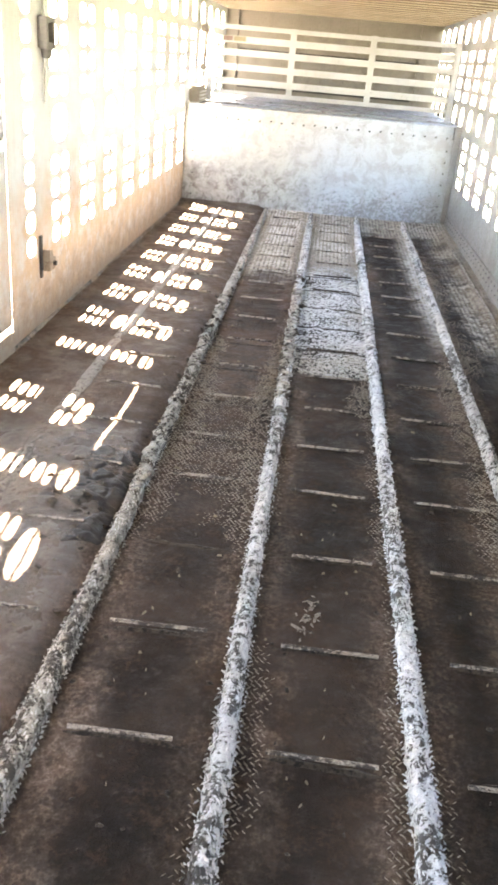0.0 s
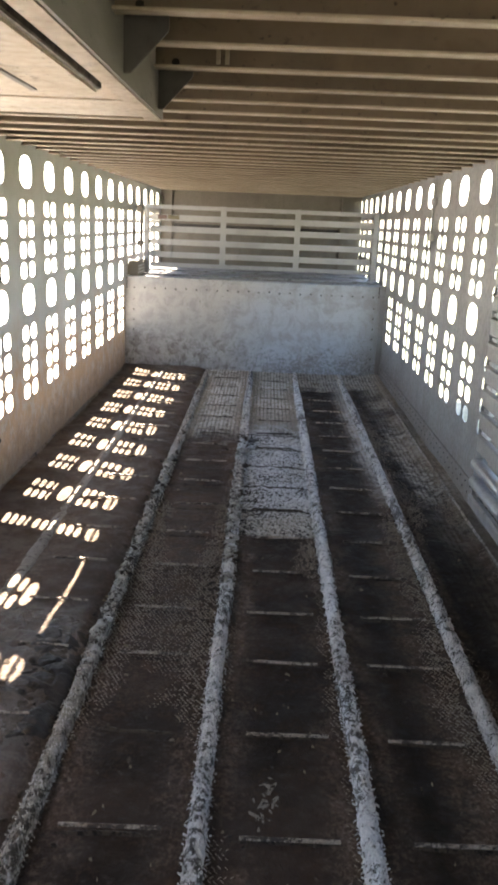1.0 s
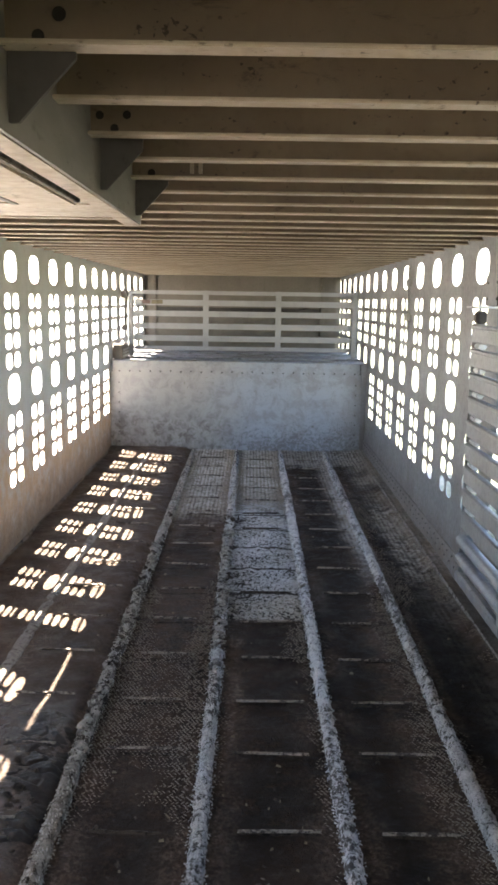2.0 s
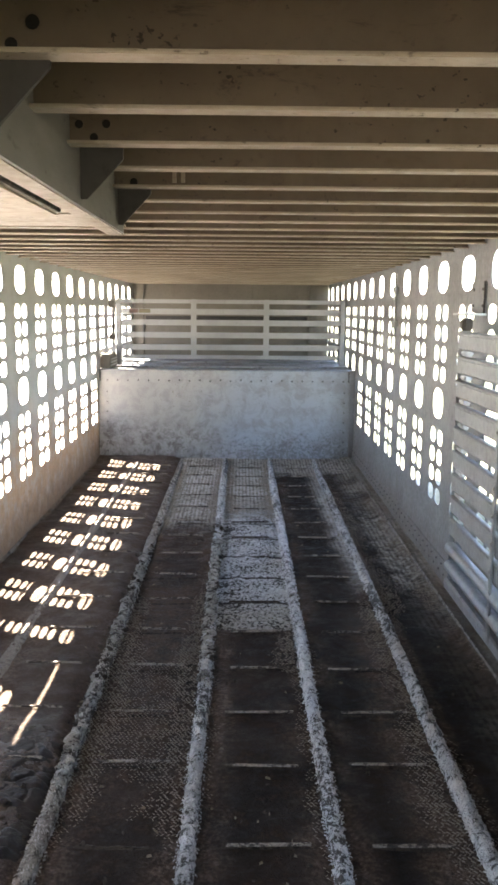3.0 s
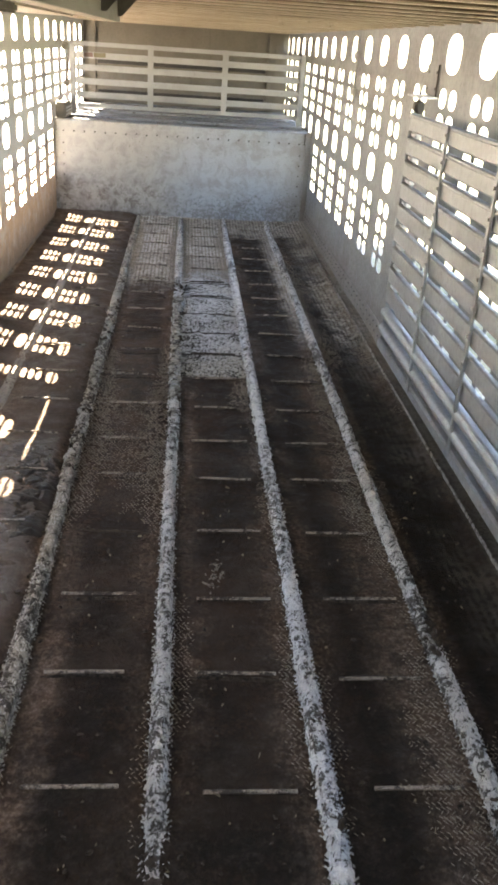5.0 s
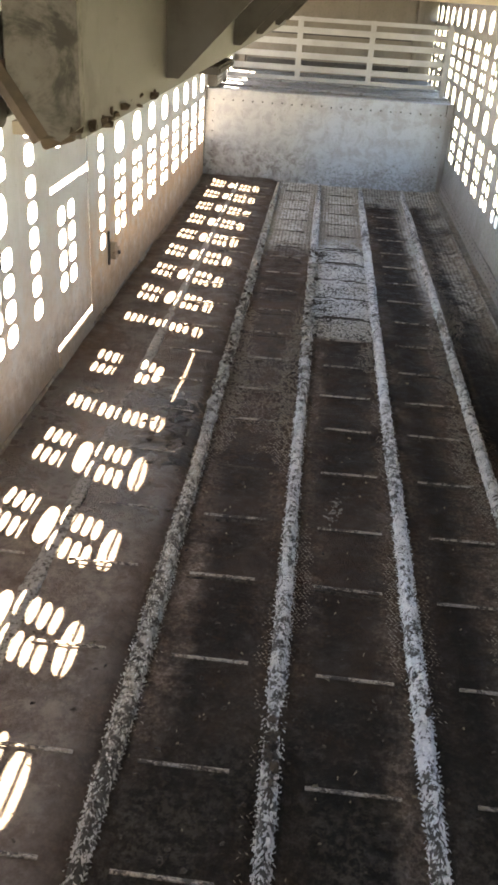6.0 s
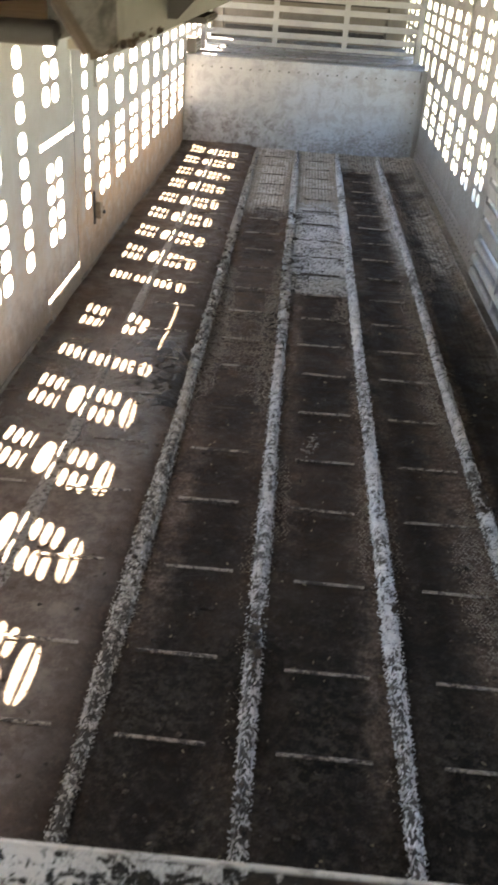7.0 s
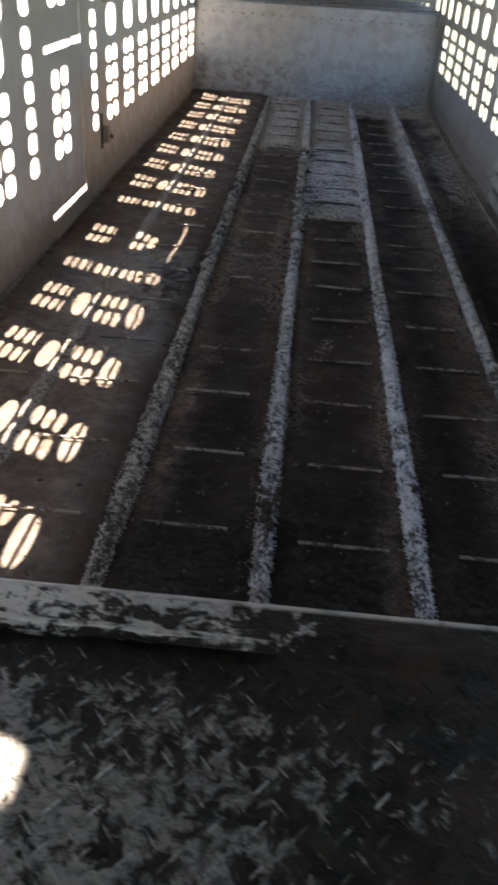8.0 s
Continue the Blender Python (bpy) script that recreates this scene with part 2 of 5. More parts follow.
    rub = n.math("MULTIPLY", n.math("MULTIPLY", n.ramp(xj, 0.58, 0.74), n.ramp(x, 0.86, 0.83)), n.math("MULTIPLY", n.ramp(yj, -8.1, -7.4), n.ramp(yj, -3.8, -4.8)))
    rub = n.math("MULTIPLY", rub, n.ramp(mid, 0.36, 0.58, 0.25, 0.95))
    trodden = n.math("MULTIPLY", n.ramp(x, 0.89, 0.93), n.math("MULTIPLY", n.ramp(xj, 1.12, 1.05), n.ramp(yj, -2.2, -2.9)))
    rim = n.math("MULTIPLY", rim, n.math("SUBTRACT", 1.0, n.math("MULTIPLY", trodden, 0.85)))
    c = n.mix(n.math("MULTIPLY", trodden, 0.9), c, n.mix(n.ramp(mid, 0.4, 0.6), (0.012, 0.0088, 0.0070), (0.024, 0.0170, 0.0125)))
    brown = n.math("MAXIMUM", n.math("MAXIMUM", rim, bay), rub)
    for x0, x1, y0, y1, fade in ((0.325, 0.398, -8.0, -6.05, 0.045), (-0.400, -0.30, -7.45, -6.35, 0.05), (0.02, 0.115, -6.95, -6.45, 0.04), (0.70, 0.815, -8.1, -6.6, 0.07), (0.03, 0.09, -5.6, -4.5, 0.03), (1.10, 1.30, -4.8, -0.7, 0.05)):
        across = n.math("MULTIPLY", n.ramp(xj, x0 - fade, x0 + fade), n.ramp(xj, x1 + fade, x1 - fade * 0.4))
        along = n.math("MULTIPLY", n.ramp(yj, y0 - 0.15, y0 + 0.25), n.ramp(yj, y1 + 0.15, y1 - 0.25))
        scuff = n.math("MULTIPLY", n.math("MULTIPLY", across, along), n.ramp(n.noise(4.2, 5, 0.7), 0.36, 0.56, 0.25, 1.0))
        brown = n.math("MAXIMUM", brown, n.math("MULTIPLY", scuff, n.ramp(grit, 0.36, 0.58, 0.35, 0.95)))
    crusty = n.math("MULTIPLY", n.math("MULTIPLY", n.ramp(yj, -7.2, -7.9), n.ramp(x, -0.5, -0.4)), n.ramp(n.noise(3.4, 5, 0.7), 0.42, 0.56))
    c = n.mix(n.math("MULTIPLY", crusty, n.ramp(n.noise(38, 5, 0.75), 0.44, 0.62)), c, (0.070, 0.058, 0.044))
    c = n.mix(n.math("MULTIPLY", brown, 0.95), c, n.mix(n.ramp(fine, 0.42, 0.66), (0.110, 0.076, 0.056), (0.250, 0.192, 0.148)))
    gutter = n.math("MULTIPLY", n.ramp(x, 1.150, 1.180), n.ramp(n.noise(6, 6, 0.75, (1, 0.5, 1)), 0.34, 0.60, 0.35, 1.0))
    c = n.mix(gutter, c, n.mix(n.ramp(yj, -5.2, -3.2), n.mix(n.ramp(fine, 0.4, 0.65), (0.15, 0.135, 0.112), (0.08, 0.068, 0.052)), n.mix(n.ramp(fine, 0.4, 0.65), (0.38, 0.36, 0.325), (0.20, 0.18, 0.15))))
    # dry grey-white crust in the middle bay, and the thinly covered far end
    inside = n.math("MULTIPLY", n.ramp(x, 0.005, 0.03), n.ramp(x, 0.42, 0.395))
    pale = n.math("MULTIPLY", inside, n.math("MULTIPLY", n.ramp(n.math("ADD", y, n.math("MULTIPLY", jag, 0.10)), -4.41, -4.36), n.ramp(yj, -1.9, -2.5, 0.0, 1.0)))
    far = n.math("MULTIPLY", n.ramp(yj, -2.75, -2.05, 0, 1.0), n.math("MULTIPLY", n.ramp(x, -0.44, -0.40), n.ramp(x, 0.43, 0.41)))
    tip = n.math("MULTIPLY", n.ramp(yj, -0.80, -0.50, 0, 0.75), n.ramp(x, 0.40, 0.44))
    lane = n.math("MULTIPLY", n.math("MULTIPLY", n.ramp(xj, 0.93, 1.06), n.ramp(n.noise(2.0, 4, 0.6), 0.38, 0.66)), n.ramp(yj, -4.4, -2.6, 0.14, 0.6))
    side = n.math("MULTIPLY", n.math("MULTIPLY", n.ramp(xj, 0.69, 0.83), n.ramp(x, 0.87, 0.85)), n.ramp(yj, -4.0, -2.7, 0.0, 0.8))
    patch = n.math("MULTIPLY", n.math("MULTIPLY", n.ramp(xj, 0.96, 1.04), n.math("MULTIPLY", n.ramp(yj, -4.1, -3.4), n.ramp(yj, -2.0, -2.4))), n.ramp(n.noise(16, 6, 0.75), 0.40, 0.60, 0.1, 0.8))
    lane = n.math("MAXIMUM", lane, patch)
    thin = n.math("MAXIMUM", n.math("MAXIMUM", far, side), n.math("MAXIMUM", tip, lane))
    stripe = n.ramp(n.math("ABSOLUTE", n.math("SUBTRACT", n.math("FRACT", n.math("MULTIPLY", x, 34.0)), 0.5)), 0.12, 0.38)
    worn = n.math("ADD", n.math("MULTIPLY", n.noise(26, 5, 0.75), 1.1), n.math("MULTIPLY", stripe, 0.10))
    c = n.mix(n.math("MULTIPLY", thin, 0.8), c, (0.185, 0.158, 0.127))
    c = n.mix(n.math("MULTIPLY", thin, n.ramp(worn, 0.48, 0.68)), c, n.mix(n.ramp(big, 0.4, 0.6), (0.57, 0.53, 0.47), (0.42, 0.385, 0.325)))
    blotch = n.math("ADD", n.math("MULTIPLY", n.noise(5, 5, 0.75), 0.42), n.math("MULTIPLY", n.noise(62, 5, 0.76, (1.0, 0.75, 1)), 0.98))
    smear = n.math("MULTIPLY", n.math("MULTIPLY", n.ramp(xj, 0.73, 0.84), n.ramp(x, 0.90, 0.86)), n.math("MULTIPLY", n.ramp(yj, -4.0, -3.2), n.ramp(yj, -1.0, -1.7)))
    c = n.mix(n.math("MULTIPLY", smear, n.ramp(n.noise(20, 6, 0.75), 0.40, 0.60, 0.15, 0.95)), c, (0.52, 0.50, 0.47))
    bar = n.ramp(n.math("ABSOLUTE", n.math("SUBTRACT", n.math("FRACT", n.math("DIVIDE", n.math("ADD", y, 10.464), 0.4015)), 0.5)), 0.462, 0.492, 0, 0.26)
    foul = n.math("MULTIPLY", n.ramp(xj, 0.16, 0.05), n.ramp(n.noise(2.6, 4, 0.6), 0.50, 0.66, 0.0, 0.18))
    white = n.ramp(n.math("ADD", n.math("ADD", blotch, bar), foul), 0.765, 0.705)
    c = n.mix(pale, c, (0.046, 0.039, 0.033))
    tan = n.math("ADD", n.ramp(yj, -3.9, -4.2, 0, 0.75), n.ramp(n.noise(2.3, 3, 0.6), 0.52, 0.64, 0, 0.5))
    chalk = n.mix(tan, n.mix(n.ramp(grit, 0.35, 0.65), (0.74, 0.74, 0.73), (0.50, 0.49, 0.47)), n.mix(n.ramp(grit, 0.35, 0.65), (0.56, 0.52, 0.44), (0.33, 0.30, 0.24)))
    c = n.mix(n.math("MULTIPLY", pale, white), c, chalk)
    n.bump(n.math("ADD", n.math("MULTIPLY", fine, 0.6), n.math("ADD", mid, n.math("ADD", n.math("MULTIPLY", grit, n.math("ADD", n.math("MULTIPLY", crusty, 1.5), 1.5)), n.math("MULTIPLY", white, pale)))), 1.0, 0.014)
    wet = n.math("MULTIPLY", n.ramp(xj, -0.44, -0.52), n.math("MULTIPLY", n.ramp(yj, -6.7, -6.4), n.ramp(yj, -5.2, -5.5)))
    n.put(n.p.inputs["Specular IOR Level"], n.math("ADD", n.math("MULTIPLY", wet, 0.22), n.ramp(grit, 0.5, 0.7, 0.04, 0.12)))
    return n.end(c, n.math("SUBTRACT", n.ramp(mid, 0.35, 0.7, 0.42, 0.8), n.math("MULTIPLY", wet, 0.28)))


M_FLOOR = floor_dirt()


def wet_mud():
    n = Nodes("wet mud")
    mid, fine = n.noise(14, 5, 0.7), n.noise(90, 4, 0.75)
    c = n.mix(n.ramp(mid, 0.35, 0.68), (0.016, 0.0125, 0.0100), (0.043, 0.034, 0.027))
    c = n.mix(n.ramp(fine, 0.55, 0.7, 0, 0.5), c, (0.07, 0.057, 0.046))
    n.bump(n.math("ADD", mid, n.math("MULTIPLY", fine, 0.5)), 0.6, 0.006)
    n.p.inputs["Specular IOR Level"].default_value = 0.2
    return n.end(c, n.ramp(fine, 0.3, 0.7, 0.3, 0.6))


M_MUD = wet_mud()


def crust(name, pale, dark, cut=0.5, metal=0.1, rough=0.45):
    """Pale dried crust, flecked and worn through to the dark dirt."""
    n = Nodes(name)
    big, mid, fine = n.noise(1.6, 4, 0.6), n.noise(48, 5, 0.75), n.noise(150, 3, 0.75)
    c = n.mix(n.ramp(fine, 0.38, 0.62), pale, tuple(0.74 * v for v in pale))
    c = n.mix(n.ramp(n.math("ADD", n.math("ADD", n.math("MULTIPLY", mid, 0.8), n.math("MULTIPLY", fine, 0.2)), n.math("MULTIPLY", big, 0.30)), cut + 0.16, cut + 0.24), c, dark)
    n.bump(n.math("ADD", mid, n.math("MULTIPLY", fine, 0.7)), 1.0, 0.014)
    n.p.inputs["Specular IOR Level"].default_value = 0.18
    return n.end(c, n.ramp(mid, 0.3, 0.7, rough, rough + 0.35), metal)


def rib_metal(name, bare, scale, dark, cut, sheen, clotted=False, trodden=0.17):
    """Rubbed tread-plate rib: grey metal with pale scale, small dark flecks in the hollows and a few bare worn stretches."""
    n = Nodes(name)
    y = n.sep.outputs[1]
    long, mid = n.noise(1.3, 4, 0.6, (2, 1, 1)), n.noise(26, 5, 0.72, (1.0, 0.8, 1.0), 0.4)
    fleck, fine = n.noise(72, 4, 0.7, (0.8, 1.0, 1.0), 0.4), n.noise(190, 3, 0.75)
    c = n.mix(n.ramp(n.math("ADD", n.math("MULTIPLY", mid, 0.6), n.math("MULTIPLY", fine, 0.4)), 0.40, 0.60), scale, bare)
    c = n.mix(n.ramp(n.noise(7, 4, 0.65), 0.50, 0.66, 0, 0.5), c, tuple(0.62 * v for v in scale))
    near = n.ramp(y, -7.2, -8.2, 0, trodden)
    holes = n.math("ADD", n.math("ADD", n.math("MULTIPLY", fleck, 0.55), n.math("MULTIPLY", mid, 0.45)), n.math("ADD", n.math("MULTIPLY", long, 0.34), near))
    if clotted:
        holes = n.math("ADD", holes, n.math("MULTIPLY", n.math("MULTIPLY", n.ramp(y, -5.8, -5.5), n.ramp(y, -2.7, -3.1)), n.ramp(n.noise(9, 4, 0.6), 0.35, 0.55, 0.0, 0.16)))
    c = n.mix(n.ramp(holes, cut + 0.145, cut + 0.19, 0, 0.94), c, dark)
    n.bump(n.math("ADD", fleck, n.math("MULTIPLY", mid, 0.8)), 1.0, 0.012)
    n.p.inputs["Specular IOR Level"].default_value = sheen
    return n.end(c, n.ramp(mid, 0.3, 0.7, 0.38, 0.72), 0.15)


M_RIB = rib_metal("rib with dried droppings", (0.50, 0.51, 0.525), (0.72, 0.715, 0.70), (0.045, 0.038, 0.031), 0.522, 0.4)
M_RIB_DULL = rib_metal("rib, dull grey", (0.36, 0.355, 0.345), (0.60, 0.585, 0.56), (0.042, 0.036, 0.029), 0.516, 0.35)
M_RIB_BROWN = rib_metal("rib with brown crust", (0.20, 0.178, 0.148), (0.38, 0.342, 0.290), (0.050, 0.040, 0.030), 0.530, 0.15, True)
M_RIB_LUG = rib_metal("rib lug, rubbed pale", (0.58, 0.585, 0.59), (0.80, 0.79, 0.77), (0.09, 0.077, 0.062), 0.555, 0.4, False, 0.0)
M_RIB_LUG_DULL = rib_metal("rib lug, grey", (0.46, 0.45, 0.43), (0.68, 0.66, 0.63), (0.075, 0.063, 0.052), 0.55, 0.3, False, 0.0)
M_RIB_LUG_BROWN = rib_metal("rib lug, brown grey", (0.41, 0.378, 0.328), (0.58, 0.54, 0.48), (0.07, 0.058, 0.046), 0.55, 0.2, False, 0.03)
M_RIB_DIRTY = crust("rib under dirt, rubbed", (0.30, 0.265, 0.225), (0.065, 0.050, 0.038), 0.49, 0.3, 0.35)
M_ROPE = rib_metal("clotted pale crust", (0.20, 0.182, 0.155), (0.44, 0.412, 0.365), (0.042, 0.034, 0.027), 0.540, 0.15)
M_LUG = crust("tread lug, scuffed", (0.37, 0.315, 0.253), (0.09, 0.068, 0.052), 0.545)


def cleat_bar():
    n = Nodes("cleat bar, scuffed")
    streak, mid, fine = n.noise(60, 5, 0.75, (0.8, 2.6, 1.0)), n.noise(7, 6, 0.75), n.noise(150, 3, 0.7)
    c = n.mix(n.ramp(fine, 0.35, 0.65), (0.40, 0.345, 0.28), (0.20, 0.16, 0.12))
    c = n.mix(n.ramp(n.math("ADD", n.math("MULTIPLY", streak, 1.1), n.math("MULTIPLY", mid, 0.9)), 0.97, 1.06, 0, 0.95), c, (0.036, 0.026, 0.020))
    n.bump(n.math("ADD", streak, n.math("MULTIPLY", fine, 0.4)), 0.8, 0.006)
    return n.end(c, n.ramp(mid, 0.3, 0.7, 0.45, 0.8), 0.1)


M_STRIP = crust("trim strip, dirty", (0.40, 0.37, 0.33), (0.080, 0.064, 0.050), 0.48)
M_DROPPING = crust("dried dropping", (0.26, 0.225, 0.19), (0.04, 0.03, 0.023), 0.50)
M_CLEAT = cleat_bar()
M_CLUMP = crust("manure clump", (0.080, 0.060, 0.044), (0.025, 0.020, 0.016), 0.48)


def tread_step(name, pale, cover, swirl, smear=1.0, grain=34, speckle=0.72, soaked=0.11):
    """Metal smeared with dark wet manure: grey patches on one half, browner and wetter on the other; cover: how much is hidden."""
    n = Nodes(name)
    x, y = n.sep.outputs[0], n.sep.outputs[1]
    wide, patch = n.noise(3.6, 3, 0.55), n.noise(grain, 6, 0.68, swirl, smear)
    streak, fine = n.noise(42, 4, 0.65, (1.4, 0.7, 1), 0.5), n.noise(110, 3, 0.7)
    wet = n.ramp(n.math("ADD", x, n.math("MULTIPLY", n.noise(6, 4, 0.6), 0.30)), 0.10, 0.36)
    bare = n.math("ADD", n.math("ADD", n.math("MULTIPLY", patch, 0.70), n.math("MULTIPLY", streak, 0.42)), n.math("SUBTRACT", n.math("MULTIPLY", wide, 0.35), n.math("ADD", n.math("MULTIPLY", wet, soaked), n.math("SUBTRACT", n.math("MULTIPLY", n.math("MULTIPLY", n.ramp(y, -8.86, -8.79), n.math("MULTIPLY", n.ramp(y, -8.760, -8.775), n.ramp(x, -0.42, -0.30))), 0.13), n.ramp(x, -0.06, -0.40, 0, 0.06)))))
    dirt = n.mix(n.ramp(n.noise(50, 5, 0.75), 0.40, 0.62), (0.009, 0.0075, 0.006), (0.030, 0.024, 0.018))
    dirt = n.mix(n.math("MULTIPLY", wet, n.ramp(n.noise(8, 5, 0.65), 0.45, 0.62, 0, 0.8)), dirt, (0.052, 0.031, 0.020))
    dirt = n.mix(n.ramp(n.noise(7, 4, 0.6), 0.56, 0.68, 0, 0.6), dirt, (0.034, 0.036, 0.020))
    clean = n.mix(n.ramp(fine, 0.4, 0.62), pale, tuple(0.55 * v for v in pale))
    # metal coloured paler to the left for the light falling there from behind
    clean = n.mix(n.ramp(n.math("ADD", x, n.math("MULTIPLY", wide, 0.2)), 0.10, -0.20), clean, tuple(1.2 * v for v in pale))
    c = n.mix(n.ramp(bare, cover, cover + 0.085), dirt, clean)
    c = n.mix(n.ramp(n.noise(78, 4, 0.75, (1.0, 1.4, 1)), 0.48, 0.62, 0, speckle), c, (0.028, 0.024, 0.019))
    edge = n.math("MULTIPLY", n.ramp(y, -8.702, -8.695), n.ramp(n.noise(30, 5, 0.7), 0.34, 0.5, 0.25, 0.9))
    c = n.mix(edge, c, tuple(1.1 * v for v in pale))
    n.p.inputs["Specular IOR Level"].default_value = 0.22
    n.bump(n.math("ADD", patch, n.math("MULTIPLY", fine, 0.3)), 0.7, 0.006)
    return n.end(c, n.ramp(patch, 0.3, 0.7, 0.30, 0.62), 0.15)


M_STEP = tread_step("smeared tread plate", (0.25, 0.23, 0.205), 0.690, (1, 1, 1), 0.8)
M_LIP = tread_step("scraped lip", (0.50, 0.465, 0.43), 0.690, (0.55, 1.0, 1.0), 2.2, 24, 0.0, 0.24)
M_FOLD = tread_step("rubbed fold", (0.40, 0.37, 0.34), 0.64, (0.4, 2.2, 2.2), 1.0, 25, 0.0)
M_LUG_DECK = tread_step("deck lug, scuffed", (0.30, 0.275, 0.25), 0.625, (1, 1, 1), 1.0)


def plain(name, colour, rough=0.5, metal=0.0, vary=0.25):
    n = Nodes(name)
    f = n.noise(26, 4, 0.65)
    c = n.mix(n.ramp(f, 0.35, 0.7, 0, 1), colour, tuple((1 - vary) * v for v in colour))
    n.bump(f, 0.15, 0.003)
    return n.end(c, rough, metal)


def yard():
    """Pale gravel with a dry grass verge on one side."""
    n = Nodes("pale gravel yard")
    f, big = n.noise(26, 4, 0.65), n.noise(0.5, 4, 0.6)
    c = n.mix(n.ramp(f, 0.35, 0.7), (0.43, 0.40, 0.35), (0.31, 0.285, 0.245))
    verge = n.ramp(n.math("ADD", n.sep.outputs[0], n.math("MULTIPLY", big, 2.0)), 2.6, 3.6)
    c = n.mix(verge, c, n.mix(n.ramp(n.noise(9, 5, 0.7), 0.4, 0.62), (0.090, 0.102, 0.058), (0.17, 0.165, 0.11)))
    n.bump(f, 0.3, 0.01)
    return n.end(c, 0.9)


M_STEEL = plain("dark latch steel", (0.05, 0.045, 0.04), 0.45, 0.6)
M_LATCH = plain("weathered latch steel", (0.17, 0.158, 0.145), 0.5, 0.3, 0.4)
M_HOLE = plain("dark grease spot", (0.022, 0.018, 0.014), 0.9)
M_GLINT = plain("bright gap rod metal", (0.93, 0.93, 0.92), 0.22, 0.9, 0.1)
M_SPACER = plain("pale rubbed aluminium", (0.62, 0.645, 0.68), 0.4, 0.3, 0.2)
M_BRIGHT = plain("bright hinge steel", (0.5, 0.5, 0.48), 0.4, 0.5)
M_RED = plain("faded red sticker", (0.155, 0.095, 0.078), 0.5)
M_YELLOW = plain("faded yellow sticker", (0.19, 0.165, 0.098), 0.5)
M_WHITE = plain("pale sticker", (0.6, 0.6, 0.58), 0.5)
M_RIVET = plain("rivet", (0.060, 0.056, 0.052), 0.5, 0.3)
M_GROUND = yard()
M_STRAW = plain("dull straw", (0.22, 0.18, 0.12), 0.8)
M_RUST = plain("rusty brown steel", (0.085, 0.058, 0.040), 0.7, 0.2, 0.5)


# ---- mesh helpers ----
def part(name, bm, material, parent=None, label="", m=None):
    """One mesh object from a bmesh, under a thing or a part."""
    me = bpy.data.meshes.new(name)
    bm.normal_update()
    bm.to_mesh(me)
    bm.free()
    me.materials.append(material)
    ob = new(name, me)
    if parent is not None:
        ob.parent = parent
    if m is not None:
        ob.matrix_basis = m
    if label:
        ob["label"] = label
    return ob


def shared(name, me, parent, m):
    ob = new(name, me)
    ob.parent = parent
    ob.matrix_basis = m
    return ob


def box(bm, x0, x1, y0, y1, z0, z1, bevel=0.0):
    made = bmesh.ops.create_cube(bm, size=1)["verts"]
    for v in made:
        v.co = Vector((x0 + (v.co.x + 0.5) * (x1 - x0), y0 + (v.co.y + 0.5) * (y1 - y0), z0 + (v.co.z + 0.5) * (z1 - z0)))
    if bevel:
        edges = list({e for v in made for e in v.link_edges})
        bmesh.ops.bevel(bm, geom=edges, offset=bevel, segments=2, affect="EDGES", clamp_overlap=True)
    return bm


def one_box(*args, bevel=0.0):
    return box(bmesh.new(), *args, bevel=bevel)


def rod(bm, a, b, r, sides=10, r2=None):
    a, b = Vector(a), Vector(b)
    turn = (b - a).to_track_quat("Z", "Y").to_matrix().to_4x4()
    bmesh.ops.create_cone(bm, cap_ends=True, segments=sides, radius1=r, radius2=r if r2 is None else r2, depth=(b - a).length,
                          matrix=Matrix.Translation((a + b) / 2) @ turn)
    return bm


def prism(bm, outline, axis, lo, hi):
    """A plate: an outline of 2D points drawn out along an axis (0 x, 1 y, 2 z)."""
    def place(p, s):
        q = list(p)
        q.insert(axis, s)
        return Vector(q)
    a, b = [bm.verts.new(place(p, lo)) for p in outline], [bm.verts.new(place(p, hi)) for p in outline]
    k = len(outline)
    bm.faces.new(a), bm.faces.new(b[::-1])
    for i in range(k):
        bm.faces.new((a[i], b[i], b[(i + 1) % k], a[(i + 1) % k]))
    bmesh.ops.recalc_face_normals(bm, faces=bm.faces[:])
    return bm


def thing(name, label, category, group="", kind=""):
    return tagged(new(name), label, category, group, kind)


# ---- perforated sheets ----
SHEET = 0.004
SMALL, LARGE = (0.128, 0.091), (0.246, 0.175)
LOW_ROWS = [0.434 + 0.1113 * k for k in range(4)]
HIGH_ROWS = [1.122 + 0.113 * k for k in range(4)]
TOP = 1.90


